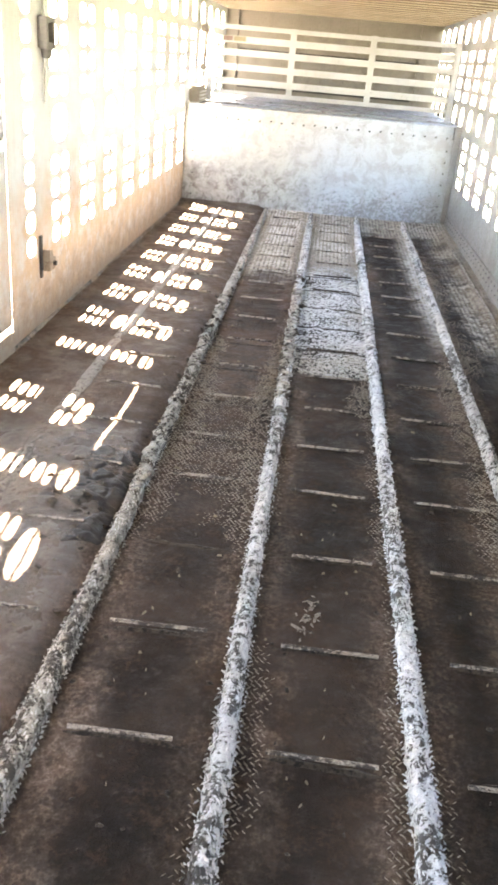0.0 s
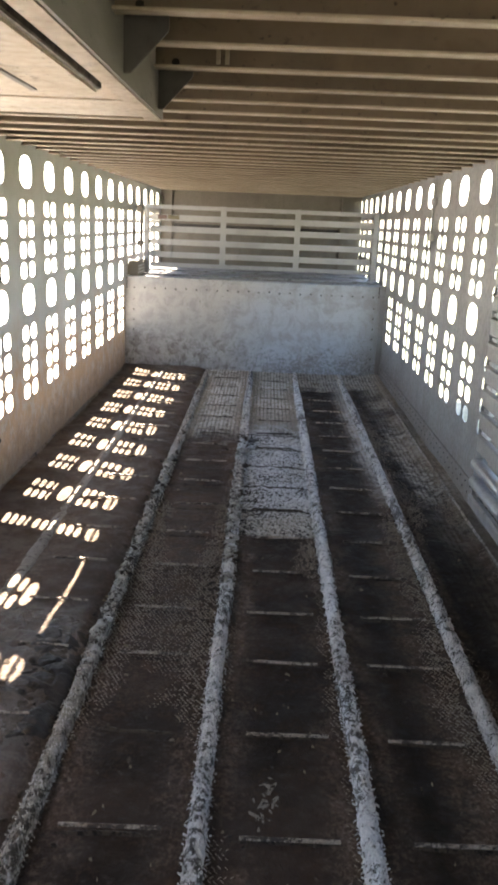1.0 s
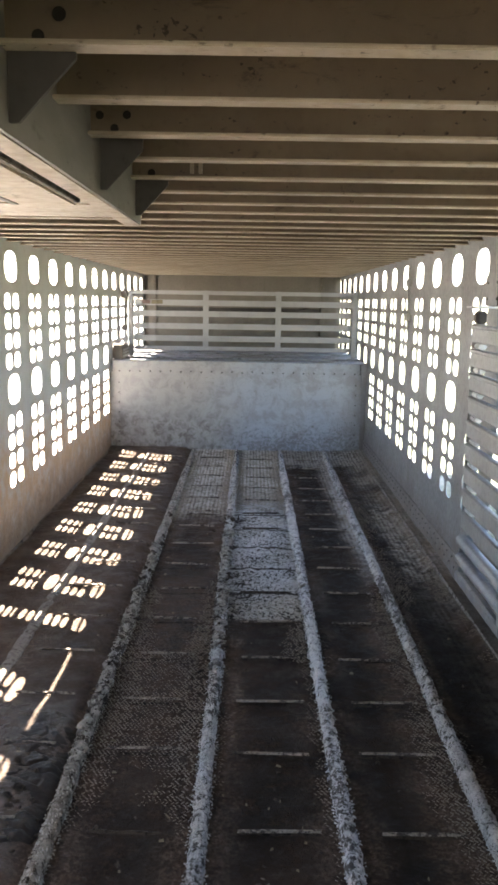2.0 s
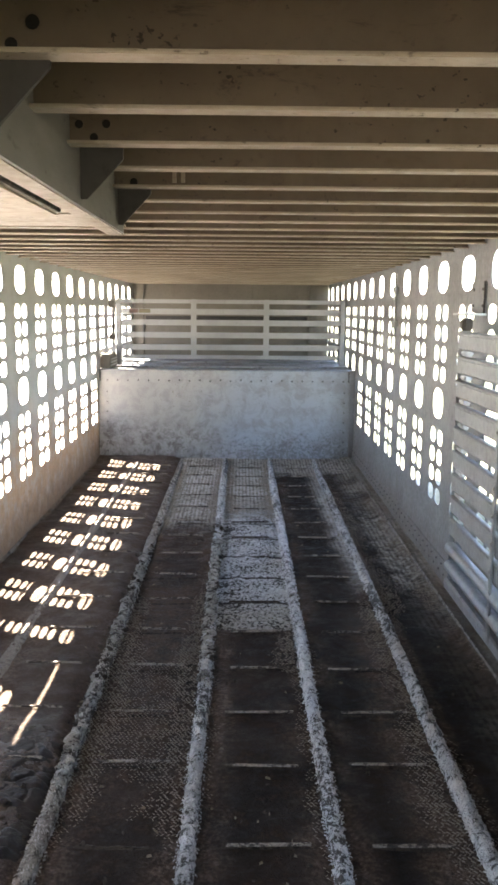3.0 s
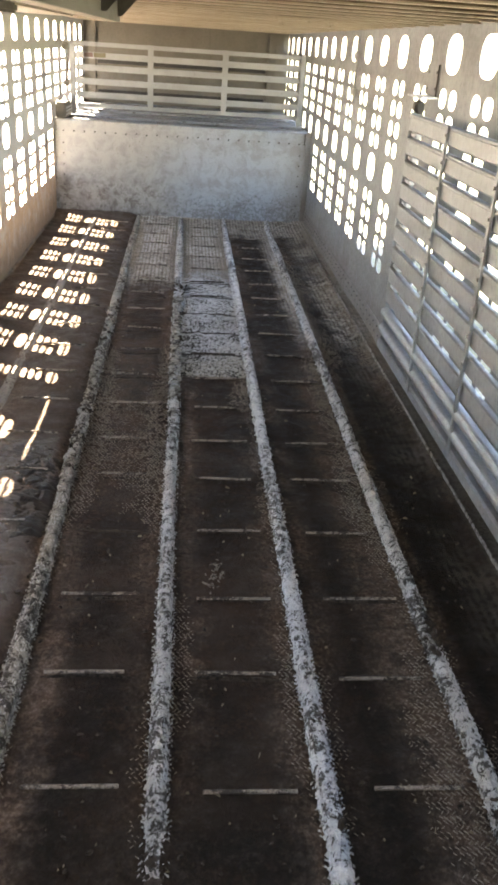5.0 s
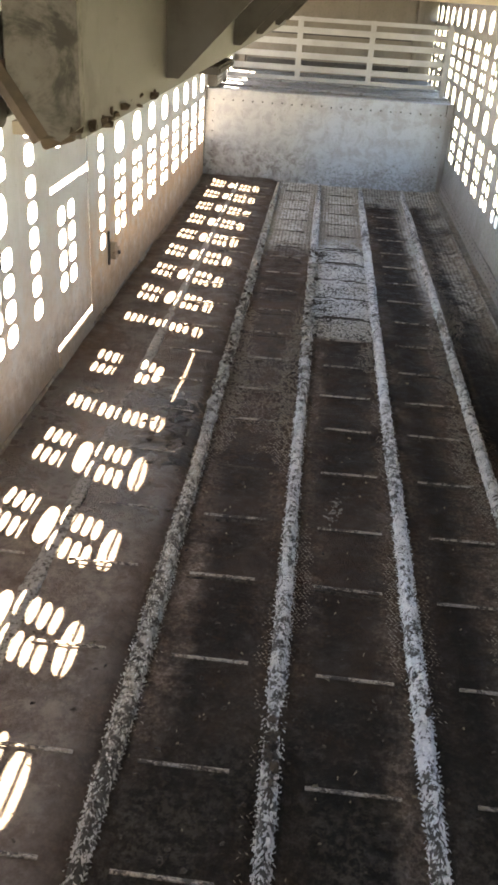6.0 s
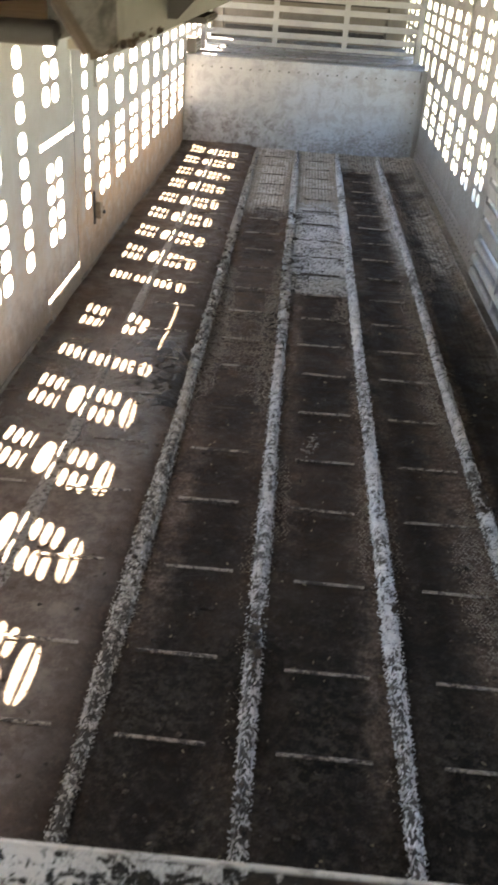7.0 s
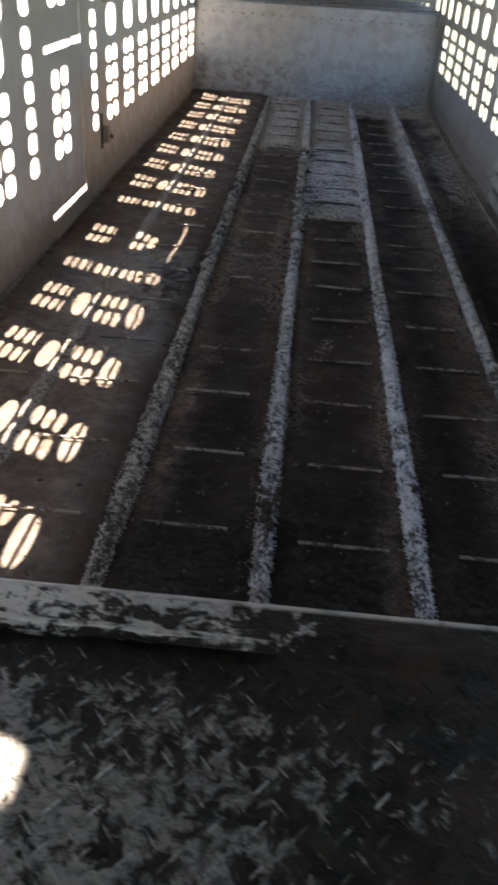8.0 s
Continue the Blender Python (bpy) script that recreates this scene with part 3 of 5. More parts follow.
def cell(bm, y0, y1, z0, z1, hole=None, p=2.7):
    """A piece of sheet, inner face at x = 0 and outer at -SHEET; hole: centre y, z, width, height of a rounded opening."""
    rect = [(y0, z0), (y1, z0), (y1, z1), (y0, z1)]
    if hole is None:
        bm.faces.new([bm.verts.new((0, y, z)) for y, z in rect])
        bm.faces.new([bm.verts.new((-SHEET, y, z)) for y, z in rect[::-1]])
        return
    cy, cz, w, h = hole
    n = 20 if p < 5 else 48
    ring, rim = [], []
    for k in range(n):
        a = 2 * math.pi * (k + 0.5) / n
        c, s = math.cos(a), math.sin(a)
        ring.append((cy + w / 2 * math.copysign(abs(c) ** (2 / p), c), cz + h / 2 * math.copysign(abs(s) ** (2 / p), s)))
        t = min((y1 - cy) / c if c > 1e-9 else (y0 - cy) / c if c < -1e-9 else 9, (z1 - cz) / s if s > 1e-9 else (z0 - cz) / s if s < -1e-9 else 9)
        rim.append((cy + t * c, cz + t * s))
    for corner in rect:
        k = min(range(n), key=lambda i: (rim[i][0] - corner[0]) ** 2 + (rim[i][1] - corner[1]) ** 2)
        rim[k] = corner
    front = [[bm.verts.new((0, *p)) for p in q] for q in (ring, rim)]
    back = [[bm.verts.new((-SHEET, *p)) for p in q] for q in (ring, rim)]
    for k in range(n):
        j = (k + 1) % n
        bm.faces.new((front[0][k], front[1][k], front[1][j], front[0][j]))
        bm.faces.new((back[0][k], back[0][j], back[1][j], back[1][k]))
        bm.faces.new((front[0][k], front[0][j], back[0][j], back[0][k]))


def column(bm, y0, y1, centre, double=True, top=TOP, bottom=0.0):
    """One column of openings in a strip of sheet from y0 to y1."""
    half = 0.166 if double else 0.09
    cell(bm, y0, centre - half, bottom, top)
    cell(bm, centre + half, y1, bottom, top)
    a, b = centre - half, centre + half
    cell(bm, a, b, bottom, 0.378)
    rows = LOW_ROWS + HIGH_ROWS if double else [0.434 + 0.1113 * k for k in range(6)] + HIGH_ROWS
    edges = [0.378] + [(u + v) / 2 for u, v in zip(rows, rows[1:])] + [1.515]
    for k, z in enumerate(rows):
        lo, hi = edges[k], edges[k + 1]
        if double and k == 3:
            hi = 0.826
        if double and k == 4:
            lo = 1.066
        if double:
            for yc in (centre - 0.083, centre + 0.083):
                cell(bm, yc - 0.083, yc + 0.083, lo, hi, (yc, z, *SMALL))
        else:
            cell(bm, a, b, lo, hi, (centre, z, *SMALL))
    if double:
        cell(bm, a, b, 0.826, 1.066, (centre, 0.956, *LARGE))
    size = LARGE if double else (0.15, 0.168)
    cell(bm, a, b, 1.515, 1.795, (centre, 1.655, *size))
    cell(bm, a, b, 1.795, top)


def sheet_mesh(name, material, build):
    bm = bmesh.new()
    build(bm)
    me = bpy.data.meshes.new(name)
    bm.normal_update()
    bm.to_mesh(me)
    bm.free()
    me.materials.append(material)
    return me


XL, XR = -1.25, 1.255
P = 0.511
FRONT, END, STEP_Y, STEP_Z, BACK = 2.66, 0.0, -8.69, 0.755, -12.5
DECK_Z = 0.89
CEIL_Z = 1.79

wall_left = tagged(new("wall_left"), "perforated weathered aluminium side wall with brown splash stains", "wall", kind="structure")
wall_right = tagged(new("wall_right"), "perforated grey aluminium side wall of the trailer", "wall", kind="structure")
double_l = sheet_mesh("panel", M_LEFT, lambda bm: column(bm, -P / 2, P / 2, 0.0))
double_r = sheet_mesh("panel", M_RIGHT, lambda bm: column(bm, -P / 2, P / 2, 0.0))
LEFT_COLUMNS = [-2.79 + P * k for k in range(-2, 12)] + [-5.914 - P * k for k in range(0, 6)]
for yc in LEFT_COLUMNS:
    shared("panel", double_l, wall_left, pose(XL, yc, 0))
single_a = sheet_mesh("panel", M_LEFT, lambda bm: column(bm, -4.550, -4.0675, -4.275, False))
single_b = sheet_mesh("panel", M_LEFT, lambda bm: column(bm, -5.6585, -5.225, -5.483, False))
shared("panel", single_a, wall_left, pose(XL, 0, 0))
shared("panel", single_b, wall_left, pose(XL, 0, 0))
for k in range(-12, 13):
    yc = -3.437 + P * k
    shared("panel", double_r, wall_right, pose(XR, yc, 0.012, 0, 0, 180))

# rear part of the side walls, up to the trailer's roof
part("upper_sheet", one_box(XL - 0.02, XL, BACK, -8.9, TOP - 0.02, 3.75), M_LEFT, wall_left)
bm = bmesh.new()
cell(bm, -8.9, -8.2, 3.35, 3.75, (-8.484, 3.455, 0.060, 0.270), 9)
cell(bm, -8.9, FRONT, TOP, 3.35)
cell(bm, -8.2, FRONT, 3.35, 3.75)
part("upper_sheet", bm, M_LEFT, wall_left, m=pose(XL, 0, 0))
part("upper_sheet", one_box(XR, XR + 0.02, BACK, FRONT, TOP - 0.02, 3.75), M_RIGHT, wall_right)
part("rear_sheet", one_box(XL - 0.02, XL, BACK, -8.725, 0, TOP - 0.02), M_LEFT, wall_left)

# tracks for winter panels along the outside
for z, deep, y0, y1 in ((0.820, 0.020, -8.72, -5.225), (0.820, 0.020, -4.50, END), (1.172, 0.017, -8.72, -5.225), (1.172, 0.017, -4.50, END), (1.552, 0.018, -8.72, -5.225), (1.688, 0.012, -8.72, -5.225), (1.688, 0.012, -4.50, END)):
    part("panel_track", one_box(XL - SHEET - deep, XL - SHEET - 0.0005, y0, y1, z, z + 0.006), M_RAIL, wall_left)

# kick angles along the floor
part("kick_angle", prism(bmesh.new(), [(XL + 0.001, -0.03), (XL + 0.05, -0.03), (XL + 0.030, 0.006), (XL + 0.010, 0.020), (XL + 0.004, 0.032), (XL + 0.001, 0.032)], 1, STEP_Y, END), M_KICK, wall_left)
part("kick_angle", prism(bmesh.new(), [(XR - 0.002, 0.0), (XR - 0.020, 0.0), (XR - 0.016, 0.02), (XR - 0.012, 0.030), (XR - 0.009, 0.142), (XR - 0.004, 0.146), (XR - 0.002, 0.146)], 1, STEP_Y, END), M_RIGHT, wall_right)
bm = bmesh.new()
for k in range(150):
    y = -0.08 - 0.057 * k
    bmesh.ops.create_icosphere(bm, subdivisions=1, radius=0.006, matrix=pose(XR - 0.0105, y, 0.118 - 0.045 * (k % 2)))
tagged(part("rivets", bm, M_RIVET, wall_right), kind="stuff")

# ---- side door in the left wall, in two leaves with gaps round them ----
door = tagged(new("door_1"), "two-leaf perforated aluminium side door, shut, with bright gaps", "door", kind="structure")
D0, D1 = -5.222, -4.575
bm = bmesh.new()
cell(bm, D0, -5.148, 0.14, 0.895)
cell(bm, -4.816, D1, 0.14, 0.895)
cell(bm, -5.148, -4.816, 0.14, 0.378)
for k, z in enumerate(LOW_ROWS):
    for yc in (-5.065, -4.899):
        cell(bm, yc - 0.083, yc + 0.083, 0.378 + 0.1113 * k, 0.378 + 0.1113 * (k + 1), (yc, z, *SMALL))
cell(bm, -5.148, -4.816, 0.378 + 0.1113 * 4, 0.895)
part("lower_leaf", bm, M_LEFT, door, m=pose(XL, 0, 0))
bm = bmesh.new()
cell(bm, D0, -5.148, 0.93, 1.70)
cell(bm, -4.816, D1, 0.93, 1.70)
cell(bm, -5.148, -4.816, 0.93, 1.075)
for k, z in enumerate((1.132, 1.243)):
    for yc in (-5.065, -4.899):
        cell(bm, yc - 0.083, yc + 0.083, 1.075 + 0.1113 * k, 1.075 + 0.1113 * (k + 1), (yc, z, *SMALL))
cell(bm, -5.148, -4.816, 1.2976, 1.44, (-4.965, 1.369, 0.215, 0.128))
cell(bm, -5.148, -4.816, 1.44, 1.70)
part("upper_leaf", bm, M_LEFT, door, m=pose(XL, 0, 0))
# unseen rails added outside to keep sun lines out of the door gaps
part("sun_baffle", one_box(XL - 0.075, XL - SHEET - 0.002, D0, -4.50, 0.945, 0.965), M_RAIL, door)
part("sun_baffle", one_box(XL - 0.075, XL - SHEET - 0.002, D0, -4.50, 0.16, 0.18), M_RAIL, door)
part("sun_baffle", one_box(XL - 0.075, XL - 0.060, -4.570, -4.490, 0.11, 1.85), M_RAIL, door)
part("sun_baffle", one_box(XL - 0.075, XL - 0.060, -5.240, -5.165, 0.11, 1.85), M_RAIL, door)
# shiny rods added to draw the bright line of light along the gap
part("gap_glint", rod(bmesh.new(), (XL - 0.001, -4.572, 0.15), (XL - 0.001, -4.572, 0.89), 0.004, 10), M_GLINT, door, "added bright rod for the light in the door gap")
part("gap_glint", rod(bmesh.new(), (XL - 0.001, -4.572, 0.94), (XL - 0.001, -4.572, 1.69), 0.004, 10), M_GLINT, door, "added bright rod for the light in the door gap")
part("sill", one_box(XL - 0.006, XL + 0.012, D0, D1, 0.0, 0.113, bevel=0.004), M_LEFT, door)
part("head", one_box(XL - 0.005, XL + 0.002, -5.225, -4.535, 1.745, TOP), M_LEFT, door)

# ---- end wall, nose deck and front ----
wall_end = tagged(new("wall_end"), "riveted grey aluminium step wall up to the nose deck", "wall", kind="structure")
M_END = end_wall_sheet()
part("sheet", one_box(XL, XR - 0.012, END, END + 0.02, -0.08, 0.785), M_END, wall_end)
part("cap_plate", prism(bmesh.new(), [(END - 0.008, 0.77), (END + 0.004, 0.77), (END + 0.004, 0.885), (END + 0.06, 0.888), (END + 0.06, 0.897), (END - 0.002, 0.894), (END - 0.008, 0.886)], 0, XL + 0.004, XR - 0.016), M_END, wall_end)
part("edge_strip", one_box(XL + 0.002, XL + 0.10, END - 0.006, END - 0.001, 0.0, 0.769, bevel=0.002), M_END, wall_end)
part("edge_strip", one_box(XR - 0.115, XR - 0.016, END - 0.006, END - 0.001, 0.0, 0.769, bevel=0.002), M_END, wall_end)
part("corner_angle", one_box(XR - 0.05, XR - 0.001, END - 0.03, END - 0.007, 0.0, 0.90, bevel=0.004), M_RIGHT, wall_end)
bm = bmesh.new()
for k in range(24):
    bmesh.ops.create_icosphere(bm, subdivisions=1, radius=0.009, matrix=pose(-1.16 + 0.1 * k, END - 0.008, 0.79 + 0.004 * math.sin(3 * k)))
for k in range(7):
    for x in (XL + 0.085, XR - 0.10):
        bmesh.ops.create_icosphere(bm, subdivisions=1, radius=0.008, matrix=pose(x, END - 0.006, 0.09 + 0.098 * k))
for k in range(6):
    for x in (XL + 0.02, XR - 0.06):
        bmesh.ops.create_icosphere(bm, subdivisions=1, radius=0.008, matrix=pose(x, END - 0.008, 0.79 + 0.018 * k))
tagged(part("rivets", bm, M_RIVET, wall_end), kind="stuff")
nose_deck = tagged(part("deck_nose", one_box(XL, XR, END + 0.02, FRONT, DECK_Z - 0.06, DECK_Z - 0.004), M_NOSE), "raised grey nose deck above the step wall", "deck", kind="structure")
part("tread_rib", one_box(XL + 0.01, XR - 0.01, 0.42, 0.45, DECK_Z - 0.004, DECK_Z + 0.012, bevel=0.004), M_NOSE, nose_deck)
part("tread_rib", one_box(XL + 0.01, XR - 0.01, 1.22, 1.25, DECK_Z - 0.004, DECK_Z + 0.012, bevel=0.004), M_NOSE, nose_deck)
wall_front = tagged(new("wall_front"), "brownish aluminium front bulkhead behind the nose deck", "wall", kind="structure")
part("sheet", one_box(XL, XR, FRONT, FRONT + 0.02, DECK_Z - 0.06, 3.75), M_FRONT, wall_front)
for x in (-1.15, 1.05):
    part("post", one_box(x - 0.05, x + 0.05, FRONT - 0.06, FRONT - 0.001, DECK_Z, 1.88, bevel=0.01), M_FRONT, wall_front)
for z in (0.97, 1.33):
    part("batten", one_box(-1.08, 0.98, FRONT - 0.03, FRONT - 0.001, z, z + 0.06, bevel=0.006), M_GUSSET, wall_front)

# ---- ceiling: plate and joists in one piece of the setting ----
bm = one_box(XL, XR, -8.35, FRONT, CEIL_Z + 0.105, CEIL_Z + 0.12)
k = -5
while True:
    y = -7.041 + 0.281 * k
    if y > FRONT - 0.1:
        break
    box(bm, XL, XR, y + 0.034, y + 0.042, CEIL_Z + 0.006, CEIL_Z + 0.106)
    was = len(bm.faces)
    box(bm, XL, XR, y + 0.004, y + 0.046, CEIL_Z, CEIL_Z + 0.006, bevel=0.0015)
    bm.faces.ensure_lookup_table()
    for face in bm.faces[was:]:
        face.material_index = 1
    k += 1
for x, z, r, k in ((-0.121, 1.833, 0.009, 0), (-0.148, 1.807, 0.008, 0), (-0.172, 1.830, 0.008, 2), (-0.120, 1.831, 0.008, 2), (-0.144, 1.806, 0.008, 2), (-0.140, 1.806, 0.010, 4)):
    y = -7.041 + 0.281 * k + 0.034
    prism(bm, [(x + r * math.cos(a), z + r * math.sin(a)) for a in (2 * math.pi * i / 12 for i in range(12))], 1, y - 0.002, y - 0.0005)
    for face in bm.faces:
        if abs(face.calc_center_median().y - y + 0.00125) < 0.001:
            face.material_index = 2
for x in (-0.040, -0.018):
    was = len(bm.faces)
    box(bm, x, x + 0.010, -5.892, -5.884, 1.805, 1.87)
    bm.faces.ensure_lookup_table()
    for face in bm.faces[was:]:
        face.material_index = 1
was = {tuple(face.calc_center_median()) for face in bm.faces}
box(bm, XL + 0.01, -0.29, -5.33, -4.925, CEIL_Z - 0.007, CEIL_Z - 0.001, bevel=0.0015)
box(bm, XL + 0.01, -0.27, -6.16, -5.34, CEIL_Z - 0.004, CEIL_Z - 0.001)
for face in bm.faces:
    if tuple(face.calc_center_median()) not in was:
        face.material_index = 1
ceiling = tagged(part("ceiling", bm, M_DECK), "grimy brown upper deck on close joists, flanges tinted bright as if lit", "ceiling", kind="structure")
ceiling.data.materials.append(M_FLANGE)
ceiling.data.materials.append(M_HOLE)
tagged(part("roof", one_box(XL - 0.02, XR + 0.02, BACK, FRONT + 0.02, 3.75, 3.78), M_FRONT), "aluminium trailer roof over the upper deck", "roof", kind="structure")

# unseen slab added to stop light leaking in under the walls
tagged(part("leak_plate", one_box(XL - 0.02, XR + 0.02, BACK, FRONT, -0.12, -0.05), M_GUSSET), "unseen plate under the floor that stops light leaks", "floor", kind="structure")

# ---- rear deck with its lip ----
deck_rear = tagged(new("deck_rear"), "dark smeared diamond tread plate rear deck with a worn lip", "deck", kind="structure")
part("plate", one_box(XL, XR, BACK, STEP_Y - 0.08, STEP_Z - 0.05, STEP_Z - 0.004), M_STEP, deck_rear)
part("lip", prism(bmesh.new(), [(STEP_Y, STEP_Z - 0.06), (STEP_Y + 0.004, STEP_Z - 0.055), (STEP_Y + 0.004, STEP_Z - 0.004), (STEP_Y - 0.004, STEP_Z + 0.001), (STEP_Y - 0.05, STEP_Z + 0.000), (STEP_Y - 0.082, STEP_Z - 0.0042), (STEP_Y - 0.082, STEP_Z - 0.02)], 0, XL, XR), M_LIP, deck_rear, "pale scraped metal lip")
part("riser", one_box(XL, XR, STEP_Y - 0.03, STEP_Y - 0.01, 0.0, STEP_Z - 0.06), M_STEP, deck_rear)

part("bent_strip", prism(bmesh.new(), [(XL, STEP_Y - 0.014), (-0.02, STEP_Y - 0.014), (0.018, STEP_Y - 0.040), (0.040, STEP_Y - 0.070), (0.036, STEP_Y - 0.080), (XL, STEP_Y - 0.076)], 2, STEP_Z + 0.0015, STEP_Z + 0.0045), M_LIP, deck_rear, "bent strip of sheet smeared with dirt")
part("lip_gusset", prism(bmesh.new(), [(-0.425, STEP_Z + 0.0005), (-0.447, STEP_Z + 0.018), (-0.470, STEP_Z + 0.030), (-0.520, STEP_Z + 0.040), (XL + 0.001, STEP_Z + 0.042), (XL + 0.001, STEP_Z + 0.0005)], 1, STEP_Y - 0.012, STEP_Y - 0.004), M_RAIL, deck_rear, "pale upstanding corner plate on the lip")
bm = bmesh.new()
for k in range(40):
    x0, x1 = XL + (0.034 - XL) * k / 40, XL + (0.034 - XL) * (k + 1) / 40
    rod(bm, (x0, STEP_Y - 0.066 + 0.002 * math.sin(1.7 * k), STEP_Z + 0.005), (x1, STEP_Y - 0.066 + 0.002 * math.sin(1.7 * (k + 1)), STEP_Z + 0.0035), 0.0042, 8)
part("fold", bm, M_FOLD, deck_rear, "rubbed fold along the bent strip")

# rear end added out of view; its opening sets how much light enters
unseen_rear_wall = tagged(new("unseen_rear_wall"), "unseen aluminium rear end with an opening sized to limit the light", "wall", kind="structure")
part("sheet", one_box(XL - 0.02, -0.35, BACK - 0.02, BACK, STEP_Z - 0.05, 3.75), M_LEFT, unseen_rear_wall)
part("sheet", one_box(0.55, XR + 0.02, BACK - 0.02, BACK, STEP_Z - 0.05, 3.75), M_LEFT, unseen_rear_wall)
part("header", one_box(-0.35, 0.55, BACK - 0.02, BACK, 2.55, 3.75), M_LEFT, unseen_rear_wall)

# ---- yard outside ----
tagged(part("ground", one_box(-400, 400, -400, 400, -0.72, -0.62), M_GROUND), "pale sunlit gravel yard round the trailer", "ground", kind="structure")

# ---- floor ----
RIB_FAR, RIB_NEAR = [-0.848, -0.432, -0.005, 0.424, 0.858], [-0.840, -0.421, 0.0, 0.418, 0.834]


def rib_x(k, y):
    s = min(max((y - END) / (STEP_Y - END), 0), 1)
    return RIB_FAR[k] + (RIB_NEAR[k] - RIB_FAR[k]) * min(1, 1.6 * s) + 0.004 * noise.noise((k * 9.1, y * 0.9, 4))


def dirt_height(x, y):
    """Height of the trodden layer over the plate."""
    h = 0.010 * noise.noise((x * 2.1, y * 2.1, 1)) + 0.006 * noise.noise((x * 7, y * 7, 2)) + 0.003 * noise.noise((x * 24, y * 24, 5))
    lump = max(0.0, 1 - ((x + 0.66) / 0.2) ** 2) * max(0.0, 1 - ((y + 5.85) / 0.65) ** 2)
    crusty = max(0.0, 1 - ((x - 0.2) / 0.19) ** 2) * max(0.0, 1 - ((y + 3.5) / 0.9) ** 2)
    side = max(0.0, 1 - ((x - 1.02) / 0.16) ** 2)
    deep = min(1.0, max(0.0, (-0.43 - x) / 0.10))
    bank = min(1.0, max(0.0, (x - 1.09) / 0.09))
    foot = min(1.0, max(0.0, (y + 0.35) / 0.30))
    h += 0.034 * bank * bank * (3 - 2 * bank) * (1 - 0.3 * foot) + 0.026 * foot * foot * (3 - 2 * foot)
    return -0.006 + 0.024 * deep * deep * (3 - 2 * deep) + h + lump * (0.010 + 0.022 * abs(noise.noise((x * 13, y * 13, 7)))) + crusty * (0.006 + 0.02 * noise.noise((x * 19, y * 19, 3))) + side * 0.006


def grid_sheet(x0, x1, y0, y1, step, height):
    nx, ny = int((x1 - x0) / step) + 1, int((y1 - y0) / step) + 1
    verts, faces = [], []
    for j in range(ny + 1):
        for i in range(nx + 1):
            x, y = x0 + (x1 - x0) * i / nx, y0 + (y1 - y0) * j / ny
            verts.append((x, y, height(x, y)))
    for j in range(ny):
        for i in range(nx):
            a = j * (nx + 1) + i
            faces.append((a, a + 1, a + nx + 2, a + nx + 1))
    return verts, faces


def raw(name, verts, faces, material, parent=None, smooth=True):
    me = bpy.data.meshes.new(name)
    me.from_pydata(verts, [], faces)
    me.polygons.foreach_set("use_smooth", [smooth] * len(faces))
    me.materials.append(material)
    ob = new(name, me)
    if parent is not None:
        ob.parent = parent
    return ob


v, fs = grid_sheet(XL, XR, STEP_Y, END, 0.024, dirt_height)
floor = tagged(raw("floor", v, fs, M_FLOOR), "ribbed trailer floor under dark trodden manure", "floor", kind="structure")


UP = Vector((0, 0, 1))


def tick(verts, faces, at, along, normal, long, wide, high):
    """A small raised lug: a ridge on a lens-shaped foot."""
    along = along.normalized()
    across = normal.cross(along)
    k = len(verts)
    for a, b, h in ((-1, -0.4, -0.5), (0, -1, -0.5), (1, -0.4, -0.5), (1, 0.4, -0.5), (0, 1, -0.5), (-1, 0.4, -0.5), (-0.65, 0, 1), (0.65, 0, 1)):
        verts.append(tuple(at + along * (a * long) + across * (b * wide) + normal * (h * high)))
    faces.extend([(k, k + 1, k + 6), (k + 1, k + 2, k + 7, k + 6), (k + 2, k + 3, k + 7), (k + 3, k + 4, k + 7), (k + 4, k + 5, k + 6, k + 7), (k + 5, k, k + 6)])


DIPS = {1: ((-7.18, 0.35, 0.06), (-4.75, 0.4, 0.10), (-5.15, 0.3, 0.08)), 2: ((-7.53, 0.25, 0.14), (-8.50, 0.8, 0.25), (-3.9, 0.3, 0.1)), 3: ((-8.38, 0.6, 0.12),), 4: ((-6.62, 0.50, 0.12), (-7.35, 0.4, 0.15))}


